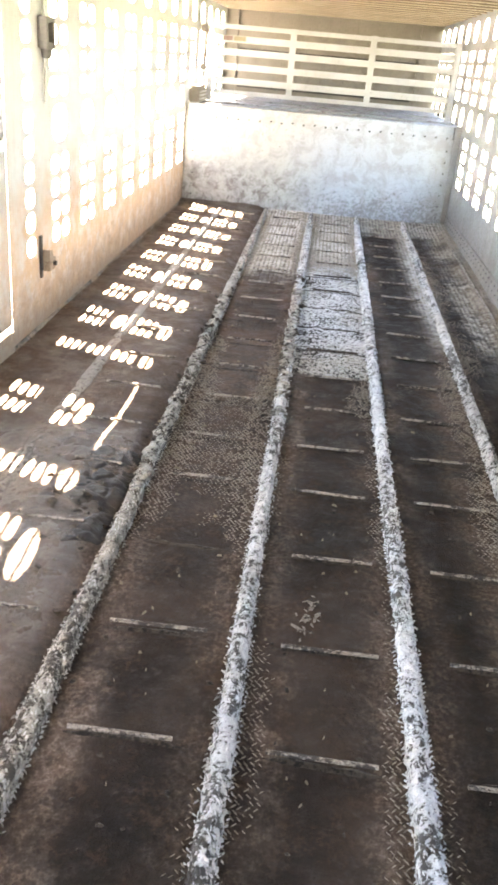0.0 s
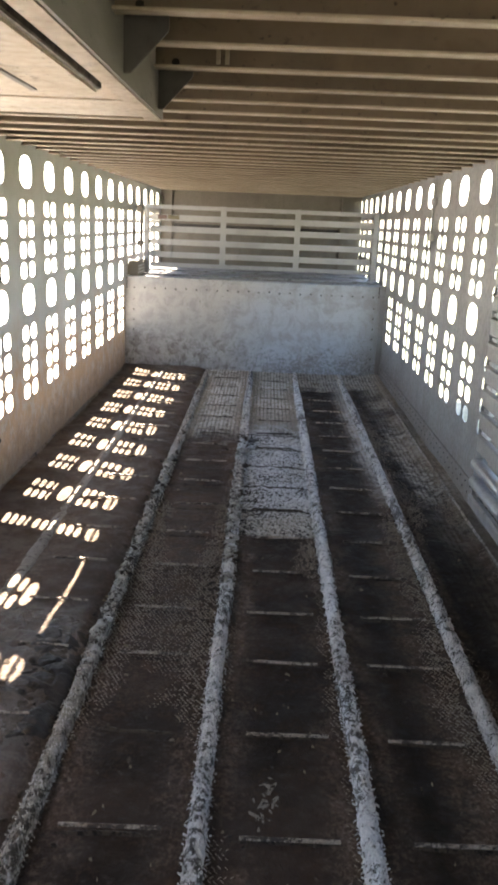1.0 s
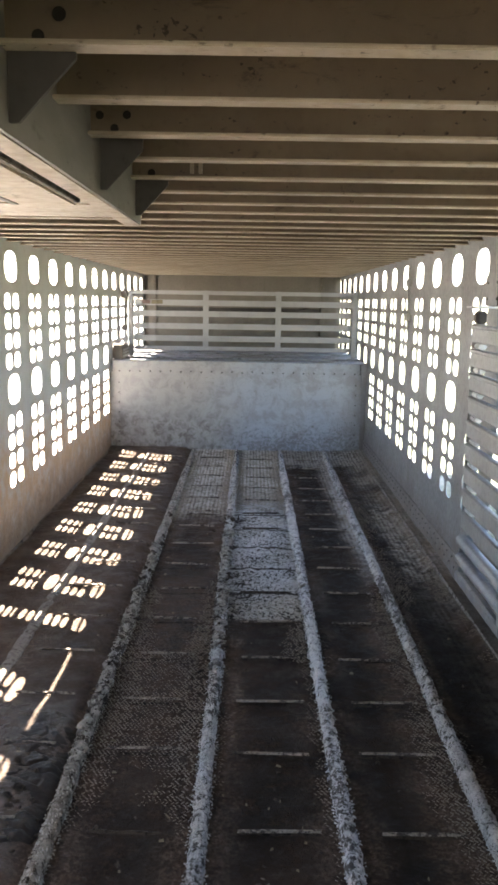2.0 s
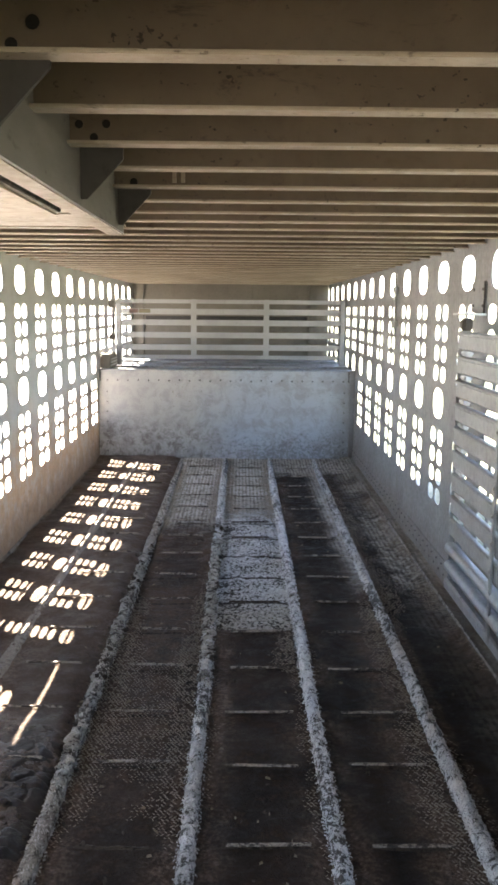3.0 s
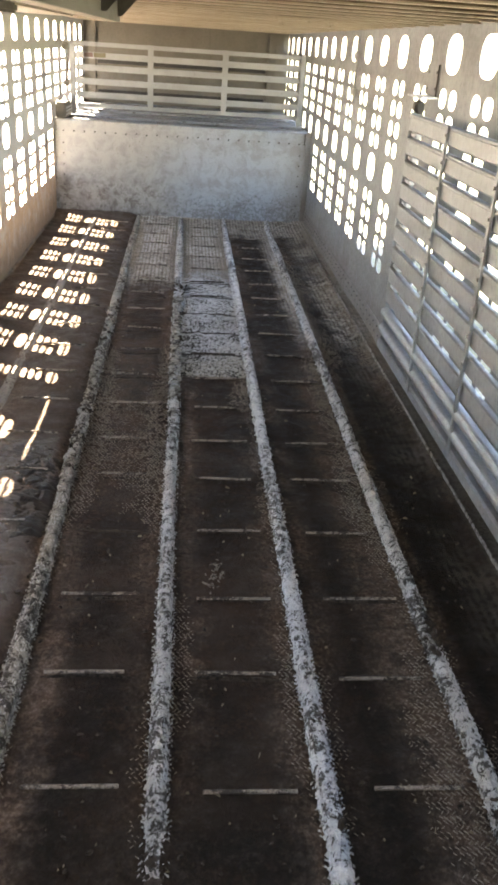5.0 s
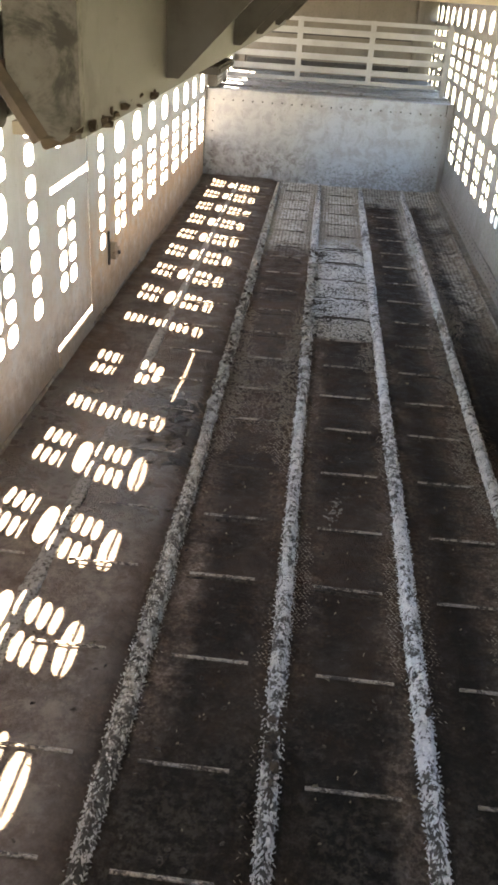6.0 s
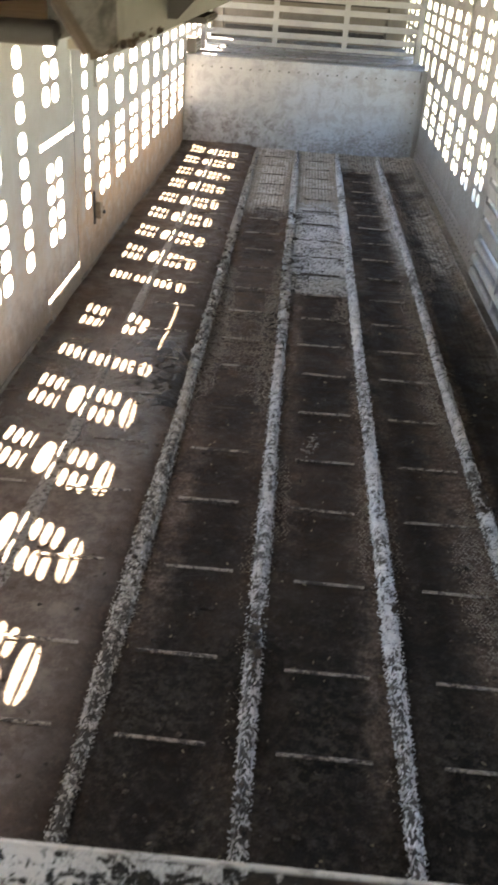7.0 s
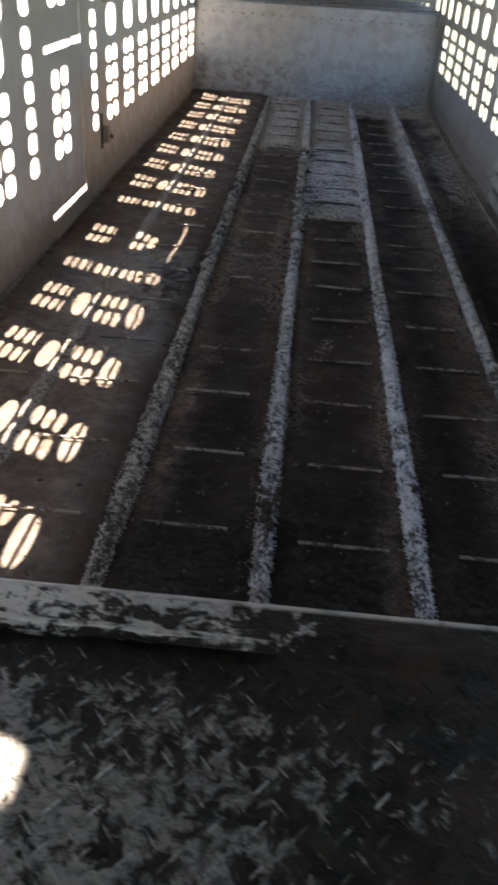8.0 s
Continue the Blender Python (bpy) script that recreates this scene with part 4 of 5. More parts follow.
def rib(k):
    """A long rounded rib of bent tread plate, its lugs crusted with dried droppings."""
    n, sides = 560, 8
    tall, wide, base = (0.042 if k else 0.013), (0.0245 if k else 0.030), (-0.012 if k else 0.012)
    verts, faces = [], []

    def fade(y):
        f = 1.0 if y > -7.3 else 0.66 + 0.55 * noise.noise((k * 4.7, y * 4.5, 6)) - (0.25 if k == 2 and y < -8.0 else 0)
        f = max(0.35, f)
        for where, deep, half in DIPS.get(k, ()):
            f *= 1 - deep * max(0.0, 1 - ((y - where) / half) ** 2)
        return f

    def girth(y):
        swell = max(0.0, min(1.0, (-6.2 - y) / 0.6)) * max(0.0, min(1.0, (y + 8.3) / 0.7))
        return wide * (1 + (0.26 if k == 1 else 0.06) * swell) * (1 - 0.30 * max(0.0, min(1.0, (-7.4 - y) / 0.6)))

    def roughness(y):
        return 0.40 + 0.75 * max(0.0, min(1.0, 0.4 + 1.6 * noise.noise((k * 3.3, y * 0.55, 9)) + (0.7 if k in (1, 2) and -5.6 < y < -2.8 else 0) + (0.4 if y < -6.8 else 0)))

    for j in range(n + 1):
        y = STEP_Y + 0.01 + (END - STEP_Y - 0.012) * j / n
        x, rough, f = rib_x(k, y), roughness(y), fade(y)
        broad = girth(y)
        for i in range(sides + 1):
            a = math.pi * i / sides
            r = 1 + rough * (0.24 * noise.noise((k * 5 + math.cos(a) * 1.2, y * 15, math.sin(a) * 1.2)) + 0.26 * noise.noise((k * 7 + math.cos(a) * 2, y * 46, math.sin(a) * 2)))
            verts.append((x + broad * r * math.cos(a), y, base + tall * f * r * math.sin(a) ** 0.8))
    for j in range(n):
        for i in range(sides):
            a = j * (sides + 1) + i
            faces.append((a, a + sides + 1, a + sides + 2, a + 1))
    smooth = [True] * len(faces)
    rng = random.Random(40 + k)
    y, j = STEP_Y + 0.02, 0
    while y < -0.9 and k:
        x, f = rib_x(k, y), fade(y)
        if f < 0.35 and rng.random() < 0.7:
            y += 0.0155
            j += 1
            continue
        for deg in (8, 30, 52, 74, 96, 118, 140, 165):
            if rng.random() < 0.12 + (0.6 if y > -6.6 else 0.3) * max(0.0, noise.noise((k * 7.7 + deg * 0.02, y * 9, 71))):
                continue
            a = radians(deg + 13 * (j % 2) + rng.uniform(-9, 9))
            nor = Vector((math.cos(a) / wide, 0, max(0.05, math.sin(a)) / (tall * f))).normalized()
            tan = Vector((-nor.z, 0, nor.x))
            at = Vector((x + girth(y) * 1.02 * math.cos(a), y + rng.uniform(-0.007, 0.007), -0.012 + tall * f * 1.02 * max(0, math.sin(a)) ** 0.8))
            way = tan * (1 if a < math.pi / 2 else -1) * rng.uniform(-0.5, 1.5) + Vector((0, 1, 0))
            near = 1.0 + 0.25 * max(0.0, min(1.0, (-6.4 - y) / 0.9)) + 0.40 * max(0.0, min(1.0, (-7.4 - y) / 0.4))
            tick(verts, faces, at, way, nor, near * rng.uniform(0.0034, 0.0072), rng.uniform(0.0014, 0.0026) * near, near * rng.uniform(0.0012, 0.0042))
        for side in (-1, 1):
            if rng.random() < (0.85 if y < -6.4 else 0.55):
                tick(verts, faces, Vector((x + side * (girth(y) + rng.uniform(0.002, 0.008)), y, max(0.002, dirt_height(x, y)))), Vector((side, rng.choice((-0.9, 0.9)), 0.25 * -1)), UP, rng.uniform(0.0035, 0.0070), 0.0015, rng.uniform(0.002, 0.0045))
        y += 0.0155
        j += 1
    smooth += [False] * (len(faces) - len(smooth))
    ob = raw("rib", verts, faces, (M_RIB_DIRTY, M_RIB_BROWN, M_RIB_DULL, M_RIB, M_RIB_DULL)[k], floor)
    ob.data.polygons.foreach_set("use_smooth", smooth)
    if k:
        ob.data.materials.append((M_RIB_LUG_BROWN, M_RIB_LUG_DULL, M_RIB_LUG, M_RIB_LUG_DULL)[k - 1])
        ob.data.polygons.foreach_set("material_index", [0 if flat else 1 for flat in smooth])
    ob["label"] = "rounded floor rib crusted with pale dried droppings" if k else "low floor rib buried in brown dirt"
    return ob


for k in range(5):
    rib(k)

# a heap of wet trodden mud beside the second rib
def mud_height(x, y):
    """Trodden plates with curled, broken edges."""
    edge = max(0.0, 1 - ((x + 0.60) / 0.175) ** 2) * max(0.0, 1 - ((y + 5.72 + 0.25 * (x + 0.58)) / 0.48) ** 2) * (0.6 + 0.9 * noise.noise((x * 7, y * 5, 30))) - 0.03
    if edge <= 0:
        return -0.012
    warp = 0.05 * noise.noise((x * 8, y * 8, 31))
    near, spots = noise.voronoi(((x + warp) * 13, (y - warp) * 17, 2.5))
    crack = min(1.0, (near[1] - near[0]) * 5)
    level = noise.noise(spots[0] * 3.7)
    tilt = (x * 13 - spots[0].x) * noise.noise(spots[0] * 1.9) * 0.012
    return -0.012 + 0.030 * min(1, edge * 2.5) + min(1, edge * 2.2) * (0.006 + 0.011 * level + tilt + 0.008 * crack + 0.004 * noise.noise((x * 60, y * 60, 36)))


v, fs = grid_sheet(-0.83, -0.45, -6.35, -5.15, 0.006, mud_height)
raw("mud", v, fs, M_MUD, floor)["label"] = "heap of dark wet trodden mud"

# rods welded across the bays
rod_mesh = bpy.data.meshes.new("cleat")
bm = bmesh.new()
rod(bm, (-0.5, 0, 0), (0.5, 0, 0), 0.0055, 6)
bm.to_mesh(rod_mesh)
bm.free()
rod_mesh.materials.append(M_CLEAT)
dark_rod = rod_mesh.copy()
dark_rod.materials[0] = M_CLUMP
ROWS = [-0.427 - 0.4015 * k for k in range(11)] + [-4.8375, -5.218, -5.579, -5.990, -6.415, -6.781, -7.192, -7.592, -7.893, -8.27]
BAYS = [(-1.15, -0.90), (-0.745, -0.51), (-0.335, -0.095), (0.090, 0.342), (0.520, 0.765)]
rng = random.Random(7)
for j, y in enumerate(ROWS):
    for b, (x0, x1) in enumerate(BAYS):
        sunk = rng.random()
        if b == 2 and abs(y + 5.99) < 0.05 or b == 0 and y > -6.6:
            continue
        spread = rng.uniform(-0.012, 0.012)
        muddy = b == 3 and -4.42 < y < -2.4
        ob = shared("cleat", dark_rod if muddy else rod_mesh, floor, pose((x0 + x1) / 2 + spread, y + rng.uniform(-0.008, 0.008), 0.009 + 0.022 * (b < 2) + 0.013 * (b == 2) - 0.010 * (sunk > 0.90), 0, rng.uniform(-1.0, 1.0), rng.uniform(-0.8, 0.8)))
        ob.scale = ((x1 - x0) * rng.uniform(0.92, 1.04), 1, 1)

# dark ragged strips behind the rods, standing in for their shadows
verts, faces = [], []
for j, y in enumerate(ROWS):
    for b, (x0, x1) in enumerate(BAYS):
        if b < 2 or y < -7.0 or b == 3 and y > -4.42 or y > -2.2:
            continue
        n = 22
        for i in range(n + 1):
            x = x0 - 0.02 + (x1 - x0 + 0.04) * i / n
            end = min(1.0, 4.0 * min(i, n - i) / n)
            high = end * (0.006 + 0.006 * noise.noise((x * 16, y * 3, 61)) + 0.003 * noise.noise((x * 60, y, 62)))
            deep = 0.018 + 0.016 * noise.noise((x * 11, y * 5, 63))
            z = dirt_height(x, y)
            verts.extend(((x, y - 0.008, z - 0.004), (x, y + 0.004, z + max(-0.003, high)), (x, y + 0.004 + deep * end, z - 0.003)))
        a = len(verts) - 3 * (n + 1)
        for i in range(n):
            for q in (0, 1):
                faces.append((a + 3 * i + q, a + 3 * i + 3 + q, a + 3 * i + 4 + q, a + 3 * i + 1 + q))
tagged(raw("cleat_shade_strips", verts, faces, M_CLUMP, floor), kind="stuff")

# tread lugs that stand out of the dirt
verts, faces = [], []


def lug(x, y, z, turn, long, wide, high):
    c, s = math.cos(turn), math.sin(turn)
    pts = [(-long, -wide, -0.006), (long, -wide, -0.006), (long, wide, -0.006), (-long, wide, -0.006), (-long * 0.7, 0, high), (long * 0.7, 0, high)]
    k = len(verts)
    verts.extend((x + c * a - s * b, y + s * a + c * b, z + h) for a, b, h in pts)
    faces.extend([(k, k + 1, k + 5, k + 4), (k + 1, k + 2, k + 5), (k + 2, k + 3, k + 4, k + 5), (k + 3, k, k + 4)])


def window(v, low, high, soft):
    """1 between low and high, falling softly to 0 outside."""
    return max(0.0, min(1.0, (v - low) / soft + 0.5)) * max(0.0, min(1.0, (high - v) / soft + 0.5))


def shows(x, y, b, edge):
    """How far the lugs stick out of the dirt at a place in bay b."""
    wob = 0.5 * noise.noise((x * 3.1, y * 2.3, 14))
    xw, yw = x + 0.10 * wob, y + wob
    h = 0.7 * noise.noise((x * 1.9, y * 1.2, 11)) + 0.35 * noise.noise((x * 8, y * 8, 12)) - 0.75 * min(1, edge) - 0.06
    if b == 2:
        h += 0.75 * window(yw, -6.0, -3.9, 0.7) + 0.45 * window(yw, -5.6, -4.2, 0.5)
    if b == 4:
        h += 0.72 * window(yw, -7.6, -4.2, 0.8) * window(xw, 0.64, 0.9, 0.16) 
    if b == 3:
        h += 0.50 * window(yw, -8.0, -5.0, 0.8) * window(xw, 0.35, 0.5, 0.08) + 0.55 * window(yw, -6.9, -6.35, 0.3) * window(xw, -0.1, 0.11, 0.06)
    if b == 3:
        h += 0.8 * window(yw, -5.0, -4.43, 0.1) * window(xw, 0.17, 0.5, 0.08)
    if b in (2, 3):
        h += 0.8 * window(yw, -2.5, 1, 0.6) - 0.4 * window(yw, -9.5, -7.9, 0.5) - 0.3 * window(edge, 0.5, 9, 0.5)
    if b == 3 and -4.42 < y < -2.4 or b < 2:
        h -= 1.0
    if b == 5:
        h += 0.20 + 0.40 * window(yw, -4.6, -2.0, 0.8)
    return h


rng = random.Random(3)
y, j = STEP_Y + 0.03, 0
while y < END - 0.05:
    for b in range(6):
        x0 = (rib_x(b - 1, y) + 0.030) if b else XL + 0.06
        x1 = (rib_x(b, y) - 0.030) if b < 5 else XR - 0.07
        n = int((x1 - x0) / 0.0145)
        for i in range(n):
            x = x0 + (x1 - x0) * (i + 0.5 * (j % 2)) / n
            edge = min(x - x0, x1 - x) / 0.13
            out = shows(x, y, b, edge) + rng.uniform(-0.12, 0.06)
            if out > 0.0:
                if rng.random() < 0.16 + 0.5 * max(0.0, noise.noise((x * 21, y * 21, 15))):
                    continue
                s = -1 if j % 3 else 1
                high = 0.0008 + 0.0022 * min(1.0, out * 1.6)
                tick(verts, faces, Vector((x + rng.uniform(-0.002, 0.002), y + rng.uniform(-0.002, 0.002), max(-0.004, dirt_height(x, y)) + 0.0004)), Vector((1, 0.95 * s + rng.uniform(-0.12, 0.12), 0)), UP, 0.0052 + 0.0028 * min(1.0, out * 2), 0.0014, high)
    y += 0.0142
    j += 1
tread = raw("tread_lugs", verts, faces, M_LUG, floor, False)
tagged(tread, kind="stuff")

# thin trim strip near the right wall
part("trim_strip", one_box(1.170, 1.177, -6.9, -1.2, 0.002, 0.0385, bevel=0.0015), M_STRIP, floor)

# lugs of the rear deck
verts, faces = [], []
j = 0
y = STEP_Y - 0.10
while y > -9.7:
    for i in range(62):
        x = -1.1 + 0.036 * (i + 0.5 * (j % 2)) + rng.uniform(-0.001, 0.001)
        bare = noise.noise((x * 5, y * 5, 21)) + 0.5 * noise.noise((x * 14, y * 14, 22)) - (0.25 if x > 0.05 else 0)
        if bare > rng.uniform(-0.9, 0.2):
            tick(verts, faces, Vector((x, y, STEP_Z - 0.0045)), Vector((1, 1.25 * (1 if j % 2 else -1), 0)), UP, rng.uniform(0.0100, 0.0150), 0.0026, rng.uniform(0.0014, 0.0032))
    y -= 0.020
    j += 1
tagged(raw("tread_lugs", verts, faces, M_LUG_DECK, deck_rear, False), kind="stuff")

# ---- clumps and straw on the floor ----
rng = random.Random(12)
bm = bmesh.new()
for k in range(760):
    if k < 30:
        x, y = rng.gauss(-0.55, 0.07), rng.gauss(-5.9, 0.3)
    elif k < 110:
        b = rng.choice((1, 2))
        y = rng.uniform(-5.5, -2.6)
        x = rib_x(b, y) + rng.gauss(0, 0.035)
    elif k < 330:
        x, y = rng.uniform(-0.42, 1.1), rng.uniform(-8.6, -5.0)
    else:
        x, y = rng.uniform(-0.85, 1.05), -8.65 + 1.7 * rng.random() ** 1.5
        if noise.noise((x * 4, y * 4, 41)) < -0.05:
            continue
    if not XL + 0.06 < x < XR - 0.08 or y < STEP_Y + 0.05:
        continue
    r = rng.uniform(0.006, 0.016) if k < 110 else rng.uniform(0.003, 0.009)
    m = pose(x, y, max(0, dirt_height(x, y)) + 0.2 * r + (0.03 if 30 <= k < 110 else 0), rng.uniform(0, 360), rng.uniform(0, 360), 0)
    made = bmesh.ops.create_icosphere(bm, subdivisions=1, radius=r, matrix=m @ Matrix.Diagonal((1.3, rng.uniform(0.6, 1), 0.6, 1)))["verts"]
    for w in made:
        w.co += 0.35 * r * Vector((rng.uniform(-1, 1), rng.uniform(-1, 1), rng.uniform(-0.6, 0.6)))
tagged(part("manure_clumps", bm, M_CLUMP), "scattered dark manure clumps on the floor", "manure", kind="stuff")
clods, bm = bmesh.new(), bmesh.new()
for k, mid, spread, count in ((2, -7.50, 0.10, 26), (4, -6.62, 0.06, 15), (2, -8.3, 0.16, 18), (4, -7.35, 0.10, 9), (1, -7.18, 0.05, 6), (3, -7.28, 0.02, 3), (3, -6.95, 0.03, 3)):
    for i in range(count):
        y = rng.gauss(mid, spread)
        if y < STEP_Y + 0.06:
            continue
        off, r = rng.gauss(0, 0.013), rng.uniform(0.008, 0.017)
        m = pose(rib_x(k, y) + off, y, 0.024 - 14 * off * off, rng.uniform(-30, 30), -1500 * off, rng.uniform(0, 180))
        made = bmesh.ops.create_icosphere(clods, subdivisions=1, radius=r, matrix=m @ Matrix.Diagonal((1.2, 0.8, 0.42, 1)))["verts"]
        for w in made:
            w.co += 0.3 * r * Vector((rng.uniform(-1, 1), rng.uniform(-1, 1), rng.uniform(-0.6, 0.6)))
tagged(part("manure_crust", clods, M_CLUMP), "dark manure crust stuck on the floor ribs", "manure", kind="stuff")
ropes = bmesh.new()
for k, y0, y1, dense in ((1, -5.75, -4.6, 0.80), (1, -4.6, -2.9, 0.60), (2, -5.0, -4.3, 0.45), (2, -4.3, -3.0, 0.85), (3, -4.6, -3.9, 0.30)):
    y = y0
    while y < y1:
        y += rng.uniform(0.018, 0.034)
        if noise.noise((k * 5.3, y * 2.6, 51)) > dense - 0.45 or rng.random() > dense + 0.1:
            continue
        lean, r = rng.choice((-1, 1, 1)) * rng.uniform(30, 58), rng.uniform(0.018, 0.032)
        m = pose(rib_x(k, y) + rng.gauss(0, 0.005), y, 0.026, rng.uniform(-12, 12), rng.uniform(-15, 15), lean)
        made = bmesh.ops.create_icosphere(ropes, subdivisions=2, radius=r, matrix=m @ Matrix.Diagonal((1.45, 0.50, 0.60, 1)))["verts"]
        for w in made:
            w.co += 0.32 * r * noise.noise_vector(w.co * 70)
tagged(part("crust_ropes", ropes, M_ROPE), "clotted pale crust lying rope-like on the floor ribs", "manure", kind="stuff")
for k in range(22):
    x, y, r = rng.gauss(0.165, 0.014), rng.gauss(-6.27, 0.055), rng.uniform(0.004, 0.012)
    made = bmesh.ops.create_icosphere(bm, subdivisions=1, radius=r, matrix=pose(x + 0.12 * (y + 6.27), y, max(0, dirt_height(x, y)) + 0.001, 0, 0, rng.uniform(-60, 60)) @ Matrix.Diagonal((0.6, 1.7, 0.22, 1)))["verts"]
    for w in made:
        w.co += r * Vector((rng.uniform(-0.4, 0.4), rng.uniform(-0.5, 0.5), rng.uniform(-0.08, 0.08)))
tagged(part("dried_droppings", bm, M_DROPPING), "pale smeared dried droppings on the dark floor", "droppings", kind="stuff")
verts, faces = [], []
for k in range(300):
    x, y = rng.uniform(-1.1, 1.1), rng.uniform(-8.5, -2.0 if k < 120 else -5.8)
    a, long = rng.uniform(0, math.pi), rng.uniform(0.004, 0.011) if k < 120 else rng.uniform(0.0015, 0.005)
    z = max(0, dirt_height(x, y)) + 0.003
    lug(x, y, z, a, long, 0.0014, 0.002)
tagged(raw("straw_bits", verts, faces, M_STRAW, None, False), "pale bits of straw strewn on the floor", "straw", kind="stuff")

# ---- rail gate across the nose deck ----
RAIL_Y = 0.60
rail = thing("rail_gate", "white aluminium rail gate with two uprights on the nose deck", "gate")
for k, (z, h) in enumerate(((1.556, 0.040), (1.452, 0.058), (1.340, 0.058), (1.212, 0.058), (1.086, 0.058), (0.985, 0.040))):
    x0 = -1.10 if k else -1.16
    part("rail", one_box(x0, 1.17, RAIL_Y - 0.014, RAIL_Y + 0.014, z - h / 2, z + h / 2, bevel=0.011), M_RAIL, rail)
for x in (-0.352, 0.400):
    part("upright", one_box(x - 0.029, x + 0.029, RAIL_Y - 0.022, RAIL_Y - 0.0145, 0.965, 1.580, bevel=0.003), M_RAIL, rail)
part("end_post", one_box(1.165, 1.215, RAIL_Y - 0.025, RAIL_Y + 0.025, 0.898, 1.585, bevel=0.008), M_RAIL, rail)
part("end_post", one_box(-1.155, -1.105, RAIL_Y - 0.025, RAIL_Y + 0.025, 0.898, 1.535, bevel=0.008), M_RAIL, rail)
part("foot_plate", prism(bmesh.new(), [(1.13, 0.887), (1.25, 0.887), (1.25, 0.90), (1.13, 0.90)], 1, RAIL_Y - 0.05, RAIL_Y + 0.06), M_RAIL, rail)
part("latch_rod", rod(bmesh.new(), (-1.19, RAIL_Y - 0.02, 1.19), (-1.165, RAIL_Y - 0.02, 1.52), 0.010), M_FRONT, rail, "grimy bent latch rod")
part("latch_block", one_box(-1.225, -1.165, RAIL_Y - 0.05, RAIL_Y + 0.0, 1.49, 1.56, bevel=0.008), M_FRONT, rail, "grimy latch block")
part("latch_block", one_box(-1.215, -1.165, RAIL_Y - 0.05, RAIL_Y + 0.0, 1.16, 1.22, bevel=0.008), M_FRONT, rail, "grimy latch block")
part("sticker", one_box(-1.09, -1.02, RAIL_Y - 0.0175, RAIL_Y - 0.0145, 1.435, 1.475), M_WHITE, rail, "small pale sticker")
part("sticker", one_box(-1.015, -0.925, RAIL_Y - 0.0175, RAIL_Y - 0.0145, 1.437, 1.478), M_RED, rail, "small red sticker")
part("sticker", one_box(-0.918, -0.80, RAIL_Y - 0.0175, RAIL_Y - 0.0145, 1.437, 1.478), M_YELLOW, rail, "small yellow sticker")
box_side = thing("hinge_box", "tan metal hinge box on the nose deck edge beside the wall", "box")
part("body", one_box(XL + 0.006, XL + 0.10, 0.10, 0.56, DECK_Z - 0.002, 1.02, bevel=0.01), M_FRONT, box_side)
for z in (0.915, 0.945, 0.975):
    part("louvre", one_box(XL + 0.0995, XL + 0.112, 0.13, 0.53, z, z + 0.014, bevel=0.003), M_RAIL, box_side)
part("lid", one_box(XL + 0.006, XL + 0.105, 0.09, 0.57, 1.021, 1.032, bevel=0.003), M_FRONT, box_side)

# ---- slatted swing gate folded against the right wall ----
GX = 1.165
gate = thing("swing_gate", "slatted aluminium swing gate folded back against the side wall", "gate")
G0, G1 = -6.62, -4.225


def slat_section(top):
    """A hollow slat: flat face with a rolled, outstanding upper edge."""
    z = top - 0.038
    return [(GX - 0.014, z - 0.038), (GX - 0.008, z - 0.046), (GX + 0.006, z - 0.046), (GX + 0.012, z - 0.038), (GX + 0.012, z + 0.030), (GX + 0.006, z + 0.038), (GX - 0.012, z + 0.038), (GX - 0.020, z + 0.033), (GX - 0.020, z + 0.024), (GX - 0.014, z + 0.019)]


for k in range(1, 10):
    top = 0.389 + 0.1113 * k
    slat = part("slat", prism(bmesh.new(), slat_section(top), 1, G0, G1), M_GATE, gate)
    if k < 9:
        part("spacer", one_box(GX - 0.006, GX + 0.030, G1 - 0.115, G1 - 0.015, top + 0.0005, top + 0.0265, bevel=0.007), M_SPACER, slat, "pale rounded spacer block")
    for y in (-4.93, -5.63, -6.35):
        part("rivet", rod(bmesh.new(), (GX - 0.0365, y, top - 0.038), (GX - 0.0305, y, top - 0.038), 0.007, 8), M_BRIGHT, slat)
for z in (0.352, 0.262):
    part("bottom_rail", rod(bmesh.new(), (GX - 0.002, G0, z), (GX - 0.002, G1 + 0.01, z), 0.030, 18), M_GATE, gate, "round bottom tube")
part("bottom_rail", prism(bmesh.new(), [(GX - 0.016, 0.140), (GX + 0.012, 0.140), (GX + 0.016, 0.150), (GX + 0.016, 0.186), (GX + 0.008, 0.194), (GX - 0.012, 0.194), (GX - 0.022, 0.186), (GX - 0.022, 0.148)], 1, G0, G1 + 0.03), M_GATE, gate)
part("stile", one_box(GX + 0.013, GX + 0.040, G1 - 0.035, G1 + 0.006, 0.150, 1.395, bevel=0.004), M_GATE, gate)
part("stile", one_box(GX - 0.012, GX + 0.012, G1 + 0.0005, G1 + 0.012, 0.150, 1.395, bevel=0.003), M_GATE, gate)
for y in (-4.93, -5.63, -6.35):
    part("strap", one_box(GX - 0.030, GX - 0.0205, y - 0.016, y + 0.016, 0.165, 1.395, bevel=0.003), M_GATE, gate)
bm = one_box(GX - 0.018, GX + 0.020, -4.335, -4.262, 1.3955, 1.452, bevel=0.006)
box(bm, GX - 0.024, GX - 0.0185, -4.322, -4.276, 1.405, 1.440, bevel=0.002)
part("latch_block", bm, M_GUSSET, gate, "black latch block")
catch = thing("gate_catch", "thin riveted catch plate with a shelf on the perforated wall", "catch")
